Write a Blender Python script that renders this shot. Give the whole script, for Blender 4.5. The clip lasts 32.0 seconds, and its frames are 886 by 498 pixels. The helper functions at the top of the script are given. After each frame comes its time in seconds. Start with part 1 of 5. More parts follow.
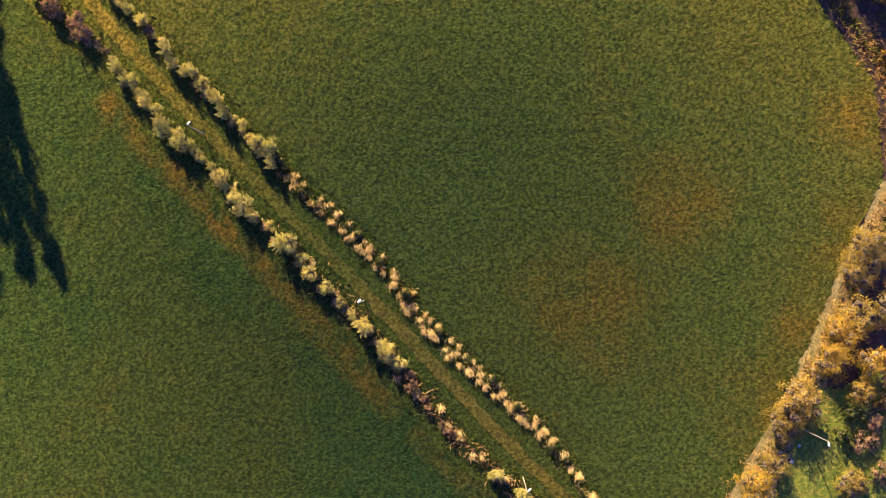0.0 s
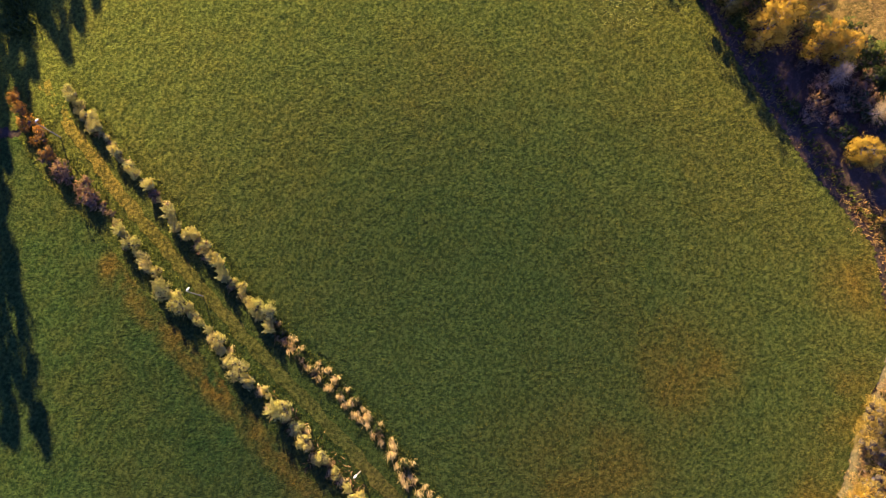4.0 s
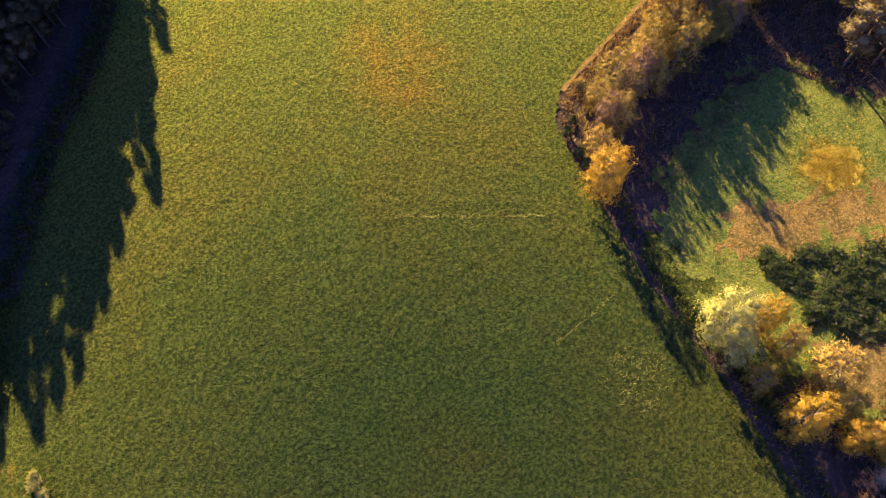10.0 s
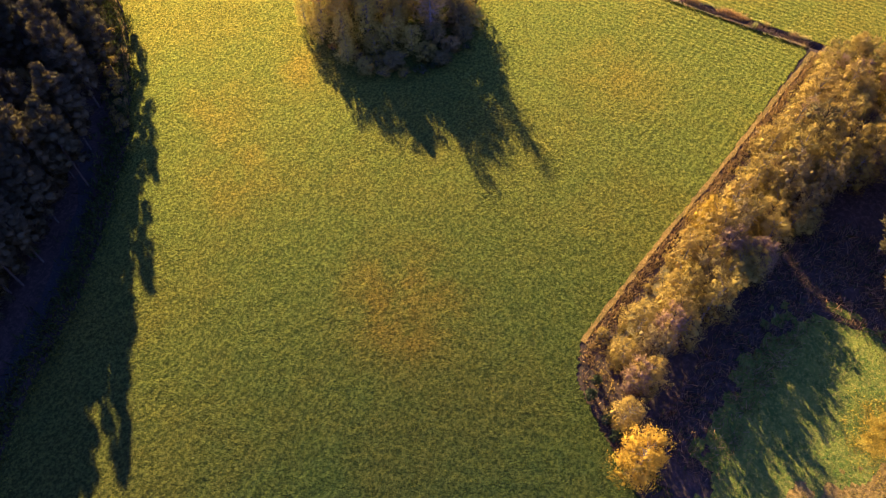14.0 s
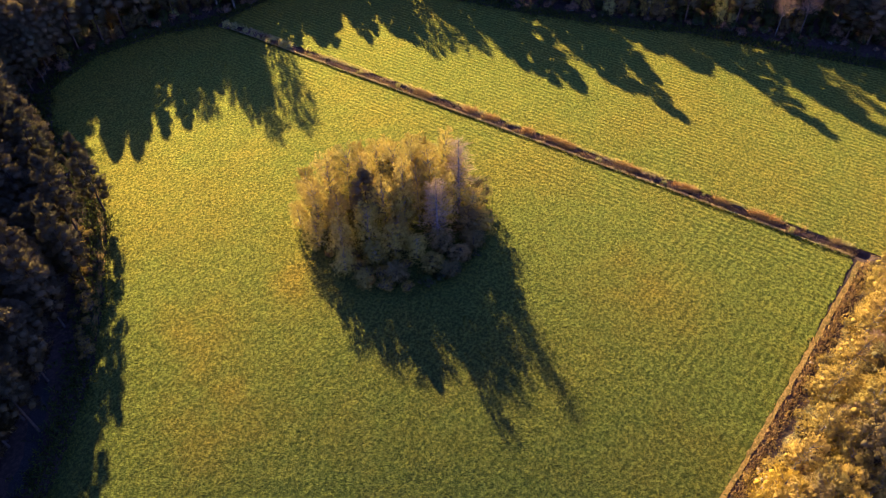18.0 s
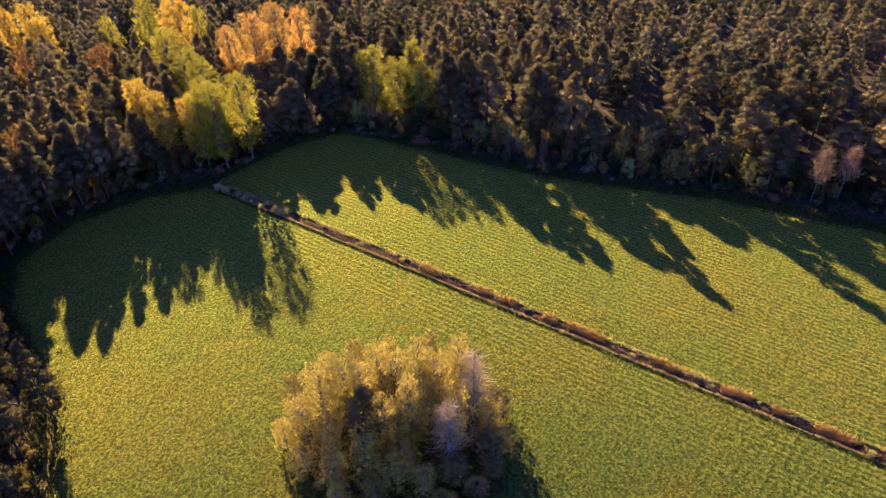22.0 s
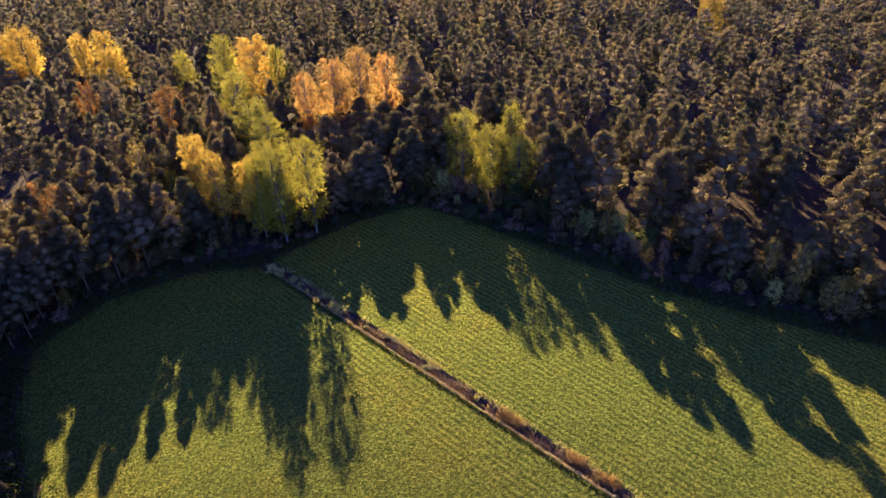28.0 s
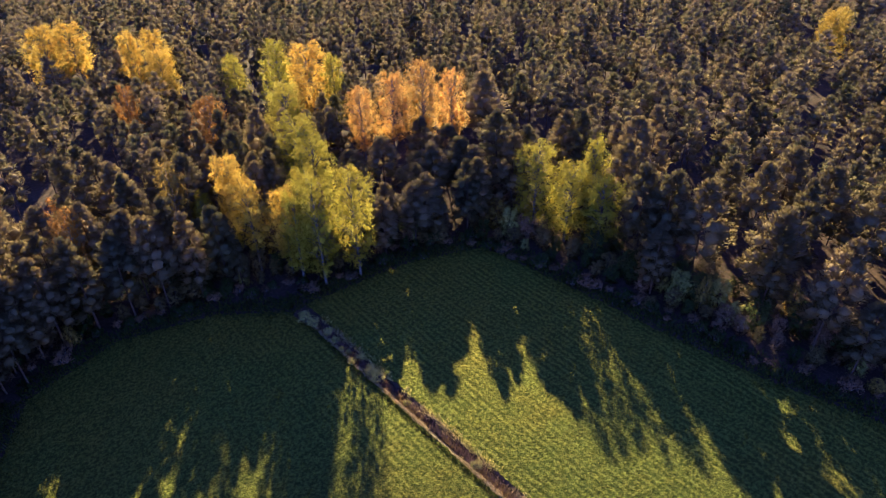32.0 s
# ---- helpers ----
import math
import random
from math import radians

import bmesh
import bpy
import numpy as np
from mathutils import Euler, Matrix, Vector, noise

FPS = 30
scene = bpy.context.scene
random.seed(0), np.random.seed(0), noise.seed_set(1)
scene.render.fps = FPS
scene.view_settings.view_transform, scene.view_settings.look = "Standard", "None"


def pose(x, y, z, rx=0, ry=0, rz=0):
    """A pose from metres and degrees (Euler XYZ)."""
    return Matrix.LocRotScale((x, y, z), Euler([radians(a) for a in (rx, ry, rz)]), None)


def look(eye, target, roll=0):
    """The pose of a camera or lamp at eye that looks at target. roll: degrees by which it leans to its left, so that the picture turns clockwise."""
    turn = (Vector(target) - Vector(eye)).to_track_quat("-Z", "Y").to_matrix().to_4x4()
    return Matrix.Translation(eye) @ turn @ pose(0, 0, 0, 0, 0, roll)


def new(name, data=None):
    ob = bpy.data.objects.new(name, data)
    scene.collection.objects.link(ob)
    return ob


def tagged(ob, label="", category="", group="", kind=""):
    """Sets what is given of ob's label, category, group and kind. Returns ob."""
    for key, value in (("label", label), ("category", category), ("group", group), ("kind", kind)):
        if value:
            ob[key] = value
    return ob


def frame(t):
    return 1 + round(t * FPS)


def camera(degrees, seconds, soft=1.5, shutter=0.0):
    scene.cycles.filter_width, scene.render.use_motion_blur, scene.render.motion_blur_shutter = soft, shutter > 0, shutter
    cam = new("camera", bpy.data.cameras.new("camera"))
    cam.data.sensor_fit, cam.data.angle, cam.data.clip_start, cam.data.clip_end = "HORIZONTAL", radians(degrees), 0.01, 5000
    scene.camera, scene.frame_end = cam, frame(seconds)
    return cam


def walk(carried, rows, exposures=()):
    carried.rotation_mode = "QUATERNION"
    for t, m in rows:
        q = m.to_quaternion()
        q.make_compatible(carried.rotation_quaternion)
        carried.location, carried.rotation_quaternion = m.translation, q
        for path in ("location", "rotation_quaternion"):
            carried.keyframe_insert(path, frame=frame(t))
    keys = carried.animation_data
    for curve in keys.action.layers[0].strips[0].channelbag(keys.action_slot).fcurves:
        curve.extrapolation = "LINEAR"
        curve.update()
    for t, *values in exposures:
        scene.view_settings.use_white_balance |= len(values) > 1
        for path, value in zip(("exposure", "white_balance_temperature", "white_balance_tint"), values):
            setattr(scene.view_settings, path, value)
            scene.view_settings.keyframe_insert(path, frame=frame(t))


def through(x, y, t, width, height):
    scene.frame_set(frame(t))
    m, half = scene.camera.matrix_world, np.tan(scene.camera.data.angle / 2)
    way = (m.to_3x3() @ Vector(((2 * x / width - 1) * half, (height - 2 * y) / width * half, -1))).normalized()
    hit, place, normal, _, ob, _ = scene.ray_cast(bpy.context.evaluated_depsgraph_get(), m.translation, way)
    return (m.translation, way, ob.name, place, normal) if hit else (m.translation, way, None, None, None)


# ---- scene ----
cam = camera(65.9, 32.0, soft=1.0)
METRES, EYE, TILT, LEAN, TURN = 172.08, 90.0, 0.0, 0.0, -6.8
EXPOSURE = 2.64
ROWS = [
    (0.0, 0.0, 0.0, 0.0, -50.36, -88.81, 1.44),
    (0.5, 0.0031, 0.0031, -0.0007, -50.34, -87.79, 1.41),
    (1.0, 0.0059, 0.0056, -0.0013, -50.33, -86.69, 1.42),
    (1.5, 0.0087, 0.0084, -0.0019, -50.32, -85.54, 1.39),
    (2.0, 0.0125, 0.0114, -0.0026, -50.3, -84.47, 1.39),
    (2.5, 0.0165, 0.0147, -0.0033, -50.29, -83.39, 1.39),
    (4.5, 0.0415, 0.0352, -0.0033, -50.2, -78.73, 1.42),
    (5.0, 0.0496, 0.0426, -0.003, -50.18, -77.51, 1.38),
    (5.5, 0.0594, 0.0506, -0.0025, -50.16, -76.4, 1.42),
    (6.0, 0.0686, 0.0593, -0.0019, -50.15, -75.17, 1.35),
    (6.5, 0.0789, 0.0684, -0.0014, -50.13, -73.99, 1.33),
    (7.0, 0.0897, 0.0779, -0.0009, -50.12, -72.8, 1.3),
    (7.5, 0.101, 0.0879, -0.0007, -50.11, -71.59, 1.27),
    (8.0, 0.1125, 0.0983, -0.0009, -50.1, -70.4, 1.23),
    (8.5, 0.1242, 0.1091, -0.001, -50.09, -69.19, 1.19),
    (9.0, 0.1368, 0.1199, -0.001, -50.07, -68.02, 1.22),
    (9.5, 0.1491, 0.131, -0.0011, -50.05, -66.83, 1.22),
    (10.0, 0.1617, 0.1422, -0.0009, -50.02, -65.64, 1.22),
    (10.5, 0.1744, 0.154, -0.0008, -50.02, -64.46, 1.2),
    (11.0, 0.1874, 0.1654, -0.0009, -50.01, -63.26, 1.23),
    (11.5, 0.2002, 0.1772, -0.0008, -49.99, -62.07, 1.22),
    (12.0, 0.2134, 0.1888, -0.0006, -49.99, -60.88, 1.24),
    (12.5, 0.2257, 0.2007, -0.0004, -49.98, -59.63, 1.22),
    (13.0, 0.2383, 0.2129, 0.0002, -49.99, -58.43, 1.18),
    (13.5, 0.2511, 0.2253, 0.0008, -49.99, -57.23, 1.14),
    (14.0, 0.2648, 0.237, 0.0017, -49.95, -56.06, 1.2),
    (14.5, 0.2776, 0.2489, 0.0019, -49.94, -54.84, 1.19),
    (16.5, 0.3312, 0.2988, 0.0027, -49.89, -50.18, 1.19),
    (17.0, 0.3442, 0.3114, 0.0025, -49.91, -49.01, 1.19),
    (17.5, 0.3577, 0.3237, 0.0027, -49.89, -47.84, 1.21),
    (18.0, 0.3707, 0.3362, 0.0026, -49.9, -46.63, 1.22),
    (18.5, 0.3835, 0.3494, 0.0029, -49.91, -45.46, 1.17),
    (19.0, 0.3966, 0.3623, 0.0031, -49.92, -44.28, 1.16),
    (19.5, 0.409, 0.3749, 0.003, -49.92, -43.07, 1.14),
    (20.0, 0.4222, 0.3875, 0.003, -49.92, -41.95, 1.14),
    (20.5, 0.4347, 0.3999, 0.0032, -49.92, -40.86, 1.14),
    (21.0, 0.4475, 0.4125, 0.0036, -49.92, -39.79, 1.14),
    (21.5, 0.4604, 0.4253, 0.0043, -49.93, -38.74, 1.14),
    (22.0, 0.4732, 0.4379, 0.0045, -49.93, -37.68, 1.15),
    (22.5, 0.4856, 0.4503, 0.0045, -49.92, -37.19, 1.14),
    (23.0, 0.4983, 0.4626, 0.0045, -49.92, -37.13, 1.15),
    (23.5, 0.511, 0.4751, 0.0047, -49.93, -37.12, 1.15),
    (24.0, 0.5235, 0.4871, 0.0045, -49.91, -37.07, 1.14),
    (24.5, 0.5355, 0.5, 0.0041, -49.06, -37.03, 1.12),
    (25.0, 0.5487, 0.5115, 0.0039, -47.85, -36.97, 1.16),
    (25.5, 0.5613, 0.5237, 0.004, -47.36, -36.93, 1.16),
    (27.5, 0.6112, 0.5736, 0.0028, -43.32, -36.8, 1.17),
    (28.0, 0.6234, 0.5863, -0.0005, -41.43, -36.73, 1.17),
    (28.5, 0.6355, 0.5994, -0.004, -39.93, -36.7, 1.17),
    (29.0, 0.647, 0.6128, -0.0079, -38.81, -36.66, 1.15),
    (29.5, 0.6583, 0.6263, -0.012, -37.81, -36.62, 1.14),
    (30.0, 0.6691, 0.64, -0.0163, -37.03, -36.58, 1.14),
    (30.5, 0.6799, 0.6539, -0.0204, -36.71, -36.58, 1.13),
    (31.0, 0.69, 0.6681, -0.0247, -36.4, -36.54, 1.12),
    (31.5, 0.7001, 0.6824, -0.0286, -35.95, -36.54, 1.08),
    (32.0, 0.7093, 0.696, -0.0322, -35.23, -36.51, 1.05),
]
walk(cam, [(t, pose(0, 0, EYE, TILT, LEAN, TURN) @ pose(METRES * x, METRES * y, METRES * z, 90 + pitch, roll, yaw)) for t, x, y, z, yaw, pitch, roll in ROWS],
     exposures=[(0.0, EXPOSURE - 0.02, 5450, 5), (9.0, EXPOSURE, 5450, 6), (14.0, EXPOSURE, 5450, 9), (20.0, EXPOSURE + 0.04, 5350, 10), (26.0, EXPOSURE + 0.03, 5050, 11), (32.0, EXPOSURE + 0.08, 4850, 12)])

# ---- light ----
SUN_ELEV, SUN_AZ = radians(20.0), math.atan2(0.585, 0.811)   # the sun stands low, north-east by the plan
world = bpy.data.worlds.new("sky")
scene.world = world
world.use_nodes = True
wn, wl = world.node_tree.nodes, world.node_tree.links
sky = wn.new("ShaderNodeTexSky")
sky.sky_type, sky.sun_disc, sky.sun_elevation, sky.sun_rotation = "NISHITA", False, SUN_ELEV, SUN_AZ
sky.ozone_density, sky.dust_density, sky.air_density = 4.0, 0.3, 1.3
deep = wn.new("ShaderNodeMix")   # the clear deep blue of a dry autumn sky
deep.data_type, deep.blend_type, deep.inputs[0].default_value, deep.inputs[7].default_value = "RGBA", "MULTIPLY", 1.0, (0.92, 0.82, 1.78, 1)
wl.new(sky.outputs[0], deep.inputs[6]), wl.new(deep.outputs[2], wn["Background"].inputs[0])
wn["Background"].inputs[1].default_value = 0.036
sun_data = bpy.data.lights.new("sun", "SUN")
sun_data.energy, sun_data.angle, sun_data.color = 5.0, radians(0.6), (1.0, 0.68, 0.255)
sun = new("sun", sun_data)
sun.matrix_world = look((0, 0, 0), (-math.sin(SUN_AZ) * math.cos(SUN_ELEV), -math.cos(SUN_AZ) * math.cos(SUN_ELEV), -math.sin(SUN_ELEV)))
sun.location = (120, 160, 150)


# ---- materials ----
class Shader:
    """A small node-material writer."""

    def __init__(self, name):
        self.m = bpy.data.materials.new(name)
        self.m.use_nodes = True
        self.t = self.m.node_tree
        self.n, self.l = self.t.nodes, self.t.links
        self.n.clear()
        self.out = self.n.new("ShaderNodeOutputMaterial")
        self.pos = self.n.new("ShaderNodeNewGeometry").outputs["Position"]

    def put(self, socket, value):
        if isinstance(value, bpy.types.NodeSocket):
            self.l.new(value, socket)
        elif isinstance(value, tuple) and len(value) == 3 and socket.type == "RGBA":
            socket.default_value = (*value, 1)
        else:
            socket.default_value = value

    def noise(self, scale, detail=3.0, rough=0.55, vec=None, distort=0.0):
        k = self.n.new("ShaderNodeTexNoise")
        self.put(k.inputs["Vector"], vec or self.pos)
        self.put(k.inputs["Scale"], scale), self.put(k.inputs["Detail"], detail)
        self.put(k.inputs["Roughness"], rough), self.put(k.inputs["Distortion"], distort)
        return k.outputs["Fac"]

    def stretch(self, sx, sy, sz, rz=0.0):
        k = self.n.new("ShaderNodeMapping")
        self.put(k.inputs["Vector"], self.pos)
        k.inputs["Rotation"].default_value = (0, 0, rz)
        k.inputs["Scale"].default_value = (sx, sy, sz)
        return k.outputs[0]

    def ramp(self, fac, lo, hi):
        k = self.n.new("ShaderNodeMapRange")
        k.interpolation_type = "SMOOTHSTEP"
        self.put(k.inputs[0], fac), self.put(k.inputs[1], lo), self.put(k.inputs[2], hi)
        return k.outputs[0]

    def ramp_line(self, fac, lo, hi, top):
        k = self.n.new("ShaderNodeMapRange")
        self.put(k.inputs[0], fac), self.put(k.inputs[1], lo), self.put(k.inputs[2], hi), self.put(k.inputs[4], top)
        return k.outputs[0]

    def mix(self, fac, a, b, how="MIX"):
        k = self.n.new("ShaderNodeMix")
        k.data_type, k.blend_type = "RGBA", how
        self.put(k.inputs[0], fac), self.put(k.inputs[6], a), self.put(k.inputs[7], b)
        return k.outputs[2]

    def math(self, op, a, b=0.0):
        k = self.n.new("ShaderNodeMath")
        k.operation = op
        self.put(k.inputs[0], a), self.put(k.inputs[1], b)
        return k.outputs[0]

    def axis_x(self):
        k = self.n.new("ShaderNodeSeparateXYZ")
        self.l.new(self.pos, k.inputs[0])
        return k.outputs[0]

    def spot(self, x, y, r):
        """1 at a place of the plan, falling to 0 at r metres."""
        k = self.n.new("ShaderNodeVectorMath")
        k.operation = "DISTANCE"
        self.put(k.inputs[0], self.pos)
        k.inputs[1].default_value = (x, y, 0)
        return self.ramp(k.outputs["Value"], r, r * 0.15)

    def band(self, x0, y0, x1, y1, half):
        """1 along a straight line of the plan, falling to 0 half metres off it and at its ends."""
        d = math.hypot(x1 - x0, y1 - y0)
        res = []
        for vx, vy, reach in (((x1 - x0) / d, (y1 - y0) / d, d / 2 + half), ((y0 - y1) / d, (x1 - x0) / d, half)):
            k = self.n.new("ShaderNodeVectorMath")
            k.operation = "DOT_PRODUCT"
            self.put(k.inputs[0], self.pos)
            k.inputs[1].default_value = (vx, vy, 0)
            off = self.math("ABSOLUTE", self.math("SUBTRACT", k.outputs["Value"], (x0 + x1) / 2 * vx + (y0 + y1) / 2 * vy))
            res.append(self.ramp(off, reach, reach - half * 0.9))
        return self.math("MULTIPLY", *res)

    def bump(self, height, strength, distance):
        k = self.n.new("ShaderNodeBump")
        self.put(k.inputs["Height"], height)
        k.inputs["Strength"].default_value, k.inputs["Distance"].default_value = strength, distance
        return k.outputs[0]

    def upward(self, share):
        """The surface normal, drawn towards straight up."""
        return self.blend_normal((0, 0, 1), share)

    def outward(self, share):
        """The leaf's normal, drawn towards the way out of its crown."""
        at = self.n.new("ShaderNodeAttribute")
        at.attribute_name = "crown_normal"
        k = self.n.new("ShaderNodeVectorTransform")
        k.vector_type, k.convert_from, k.convert_to = "NORMAL", "OBJECT", "WORLD"
        self.l.new(at.outputs["Vector"], k.inputs[0])
        return self.blend_normal(k.outputs[0], share)

    def blend_normal(self, way, share):
        k = self.n.new("ShaderNodeVectorMath")
        k.operation = "SCALE"
        self.put(k.inputs[0], way)
        k.inputs["Scale"].default_value = share / (1 - share)
        a = self.n.new("ShaderNodeVectorMath")
        self.l.new(k.outputs[0], a.inputs[0]), self.l.new(self.n.new("ShaderNodeNewGeometry").outputs["Normal"], a.inputs[1])
        b = self.n.new("ShaderNodeVectorMath")
        b.operation = "NORMALIZE"
        self.l.new(a.outputs[0], b.inputs[0])
        return b.outputs[0]

    def island(self):
        return self.n.new("ShaderNodeNewGeometry").outputs["Random Per Island"]

    def thing(self):
        return self.n.new("ShaderNodeObjectInfo").outputs["Random"]

    def solid(self, colour, rough=0.9, normal=None, metal=0.0, spec=0.3, through=0.0, wax=None):
        k = self.n.new("ShaderNodeBsdfPrincipled")
        self.put(k.inputs["Base Color"], colour), self.put(k.inputs["Roughness"], rough)
        self.put(k.inputs["Metallic"], metal), self.put(k.inputs["Specular IOR Level"], spec)
        if normal:
            self.put(k.inputs["Normal"], normal)
        last = k.outputs[0]
        if wax:
            gl = self.n.new("ShaderNodeBsdfGlossy")
            self.put(gl.inputs["Color"], wax), self.put(gl.inputs["Roughness"], 0.80)
            if normal:
                self.put(gl.inputs["Normal"], normal)
            mx = self.n.new("ShaderNodeMixShader")
            lw = self.n.new("ShaderNodeLayerWeight")
            lw.inputs["Blend"].default_value = 0.5
            self.put(mx.inputs[0], self.ramp_line(lw.outputs["Facing"], 0.02, 0.46, 0.85))
            self.l.new(last, mx.inputs[1]), self.l.new(gl.outputs[0], mx.inputs[2])
            last = mx.outputs[0]
        if through:
            tr = self.n.new("ShaderNodeBsdfTranslucent")
            self.put(tr.inputs[0], colour)
            if normal:
                self.put(tr.inputs["Normal"], normal)
            mx = self.n.new("ShaderNodeMixShader")
            self.put(mx.inputs[0], through)
            self.l.new(last, mx.inputs[1]), self.l.new(tr.outputs[0], mx.inputs[2])
            last = mx.outputs[0]
        self.l.new(last, self.out.inputs[0])
        return self.m


GLOSS = (6.4, 4.5, 2.3)   # the waxy gleam of grass against its body colour


def grass_material(name, lush, dry, spots=(), rows=None, through=0.0, bands=()):
    """Field grass: lush and dry patches at large scale, clumps at small scale."""
    s = Shader(name)
    big = s.ramp(s.noise(0.028, 4, 0.6), 0.40, 0.66)
    mid = s.ramp(s.noise(0.35, 4, 0.6), 0.35, 0.7)
    fac = s.math("ADD", s.math("MULTIPLY", big, 0.26 if spots or not bands else 0.12), s.math("MULTIPLY", mid, 0.12 if spots or not bands else 0.08))
    for x, y, r, k in spots:
        fac = s.math("ADD", fac, s.math("MULTIPLY", s.math("MULTIPLY", s.spot(x, y, r * 1.25), s.ramp(s.noise(0.13, 4, 0.6), 0.28, 0.72)), k))
    for x0, y0, x1, y1, half, k in bands:
        fac = s.math("ADD", fac, s.math("MULTIPLY", s.math("MULTIPLY", s.band(x0, y0, x1, y1, half), s.ramp(s.noise(0.3, 4, 0.65), 0.30, 0.62)), k))
    fac.node.use_clamp = True
    colour = s.mix(fac, lush, dry)
    ridge = None
    for angle, period, x0, y0, x1, y1, strength in rows or ():
        k = s.n.new("ShaderNodeVectorMath")
        k.operation = "DOT_PRODUCT"
        s.put(k.inputs[0], s.pos)
        k.inputs[1].default_value = (math.cos(angle), math.sin(angle), 0)
        wave = s.math("SINE", s.math("ADD", s.math("MULTIPLY", k.outputs["Value"], 2 * math.pi / period), s.math("MULTIPLY", s.noise(0.22, 2), 2.0)))
        k = s.n.new("ShaderNodeVectorMath")
        k.operation = "DOT_PRODUCT"
        s.put(k.inputs[0], s.pos)
        d = math.hypot(x1 - x0, y1 - y0)
        k.inputs[1].default_value = ((x1 - x0) / d, (y1 - y0) / d, 0)
        base = (x0 * (x1 - x0) + y0 * (y1 - y0)) / d
        mask = s.math("MULTIPLY", s.ramp(k.outputs["Value"], base, base + d), s.ramp(s.axis_x(), 98, 112))
        mask = s.math("MULTIPLY", mask, s.ramp_line(s.noise(0.12, 3, 0.6), 0.32, 0.62, 1.0))
        wave = s.math("MULTIPLY", wave, s.math("MULTIPLY", mask, strength))
        ridge = s.math("ADD", ridge, wave) if ridge else wave
    clump = s.noise(2.0, 5, 0.75)
    if ridge:
        clump = s.math("ADD", clump, s.math("MULTIPLY", ridge, 0.065))
    if through:
        clump = s.math("MULTIPLY", s.math("ADD", clump, s.island()), 0.5)
    colour = s.mix(s.ramp(clump, 0.38, 0.65), s.mix(1.0, colour, (0.52, 0.57, 0.60), "MULTIPLY"), s.mix(1.0, colour, (1.46, 1.41, 1.26), "MULTIPLY"))
    if through:
        return s.solid(s.mix(1.0, colour, (1.3, 1.22, 1.05), "MULTIPLY"), 0.8, s.upward(0.75), 0.0, 0.0, through, s.mix(1.0, colour, GLOSS, "MULTIPLY"))
    height = s.math("ADD", s.noise(1.8, 5, 0.75), s.math("MULTIPLY", s.noise(4.5, 3, 0.6), 0.6))
    if ridge:
        height = s.math("ADD", height, s.math("MULTIPLY", ridge, 0.08))
    return s.solid(colour, 0.9, s.bump(height, 1.0, 0.75), 0.0, 0.0, 0.0, s.mix(1.0, colour, GLOSS, "MULTIPLY"))


def ground_material(name, dark, mid, light, scale=0.25, relief=0.4):
    """Earth, litter and rough ground in three tones."""
    s = Shader(name)
    a = s.ramp(s.noise(scale, 5, 0.65), 0.35, 0.65)
    b = s.ramp(s.noise(scale * 7, 5, 0.7), 0.42, 0.72)
    colour = s.mix(b, s.mix(a, dark, mid), light)
    return s.solid(colour, 0.95, s.bump(s.noise(scale * 12, 5, 0.7), 0.8, relief), 0.0, 0.1)


def leaf_material(name, a, b, through=0.35, spread=0.35, patch=0.0, share=0.72):
    """Leaves or needles: each one differs a little, and so does each plant."""
    s = Shader(name)
    grain = s.noise(5.0, 3, 0.7)
    colour = s.mix(s.math("MULTIPLY", s.math("ADD", s.island(), s.ramp(grain, 0.3, 0.7)), 0.5), a, b)
    who = s.noise(patch, 1, 0.5) if patch else s.thing()
    colour = s.mix(s.ramp(who, 0.25, 0.75) if patch else who, s.mix(1.0, colour, (1 - spread, 1 - spread * 0.8, 1 - spread), "MULTIPLY"),
                   s.mix(1.0, colour, (1 + spread, 1 + spread * 0.7, 1 + spread * 0.4), "MULTIPLY"))
    return s.solid(colour, 0.75, s.outward(share), 0.0, 0.03, through)


def bark_material(name, a, b, scale, cut=(0.4, 0.6)):
    s = Shader(name)
    n1 = s.noise(scale, 4, 0.7, s.stretch(1, 1, 0.35))
    return s.solid(s.mix(s.ramp(n1, *cut), a, b), 0.9, s.bump(n1, 0.6, 0.03), 0.0, 0.15)


LUSH, DRY = (0.0282, 0.0430, 0.0150), (0.0485, 0.0452, 0.0132)
SPOTS = ((22, -20, 8, 1.0), (3, -17, 10, 1.3), (30, -39, 7, 1.0), (18, -42, 7, 1.0), (44, -34, 7, 0.8), (5, -44, 7, 1.0), (89, 69, 13, 0.9), (94, 108, 12, 0.5), (121, 115, 8, 0.4), (152, 66, 9, 0.25), (104, 122, 10, 0.4), (36, 67, 9, -0.6), (58, 63, 9, -0.5))
ROWS_MAIN = ((1.463, 1.4, 120, 60, 126, 46, 0.6), (0.0, 1.15, 156, 0, 172, 0, 0.95))   # heading, spacing, and where rows begin to show
M_FIELD = grass_material("field_grass", LUSH, DRY, SPOTS, ROWS_MAIN)
M_STRIP = grass_material("strip_field_grass", LUSH, DRY, SPOTS, ((0.0, 1.15, 170, 0, 172, 0, 0.95),))
M_TUFT = grass_material("grass_blades", LUSH, DRY, SPOTS, None, 0.3)
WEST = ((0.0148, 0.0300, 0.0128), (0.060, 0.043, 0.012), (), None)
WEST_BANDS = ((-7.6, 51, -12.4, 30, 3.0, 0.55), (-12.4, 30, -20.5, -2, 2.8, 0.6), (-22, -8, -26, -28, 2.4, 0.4))
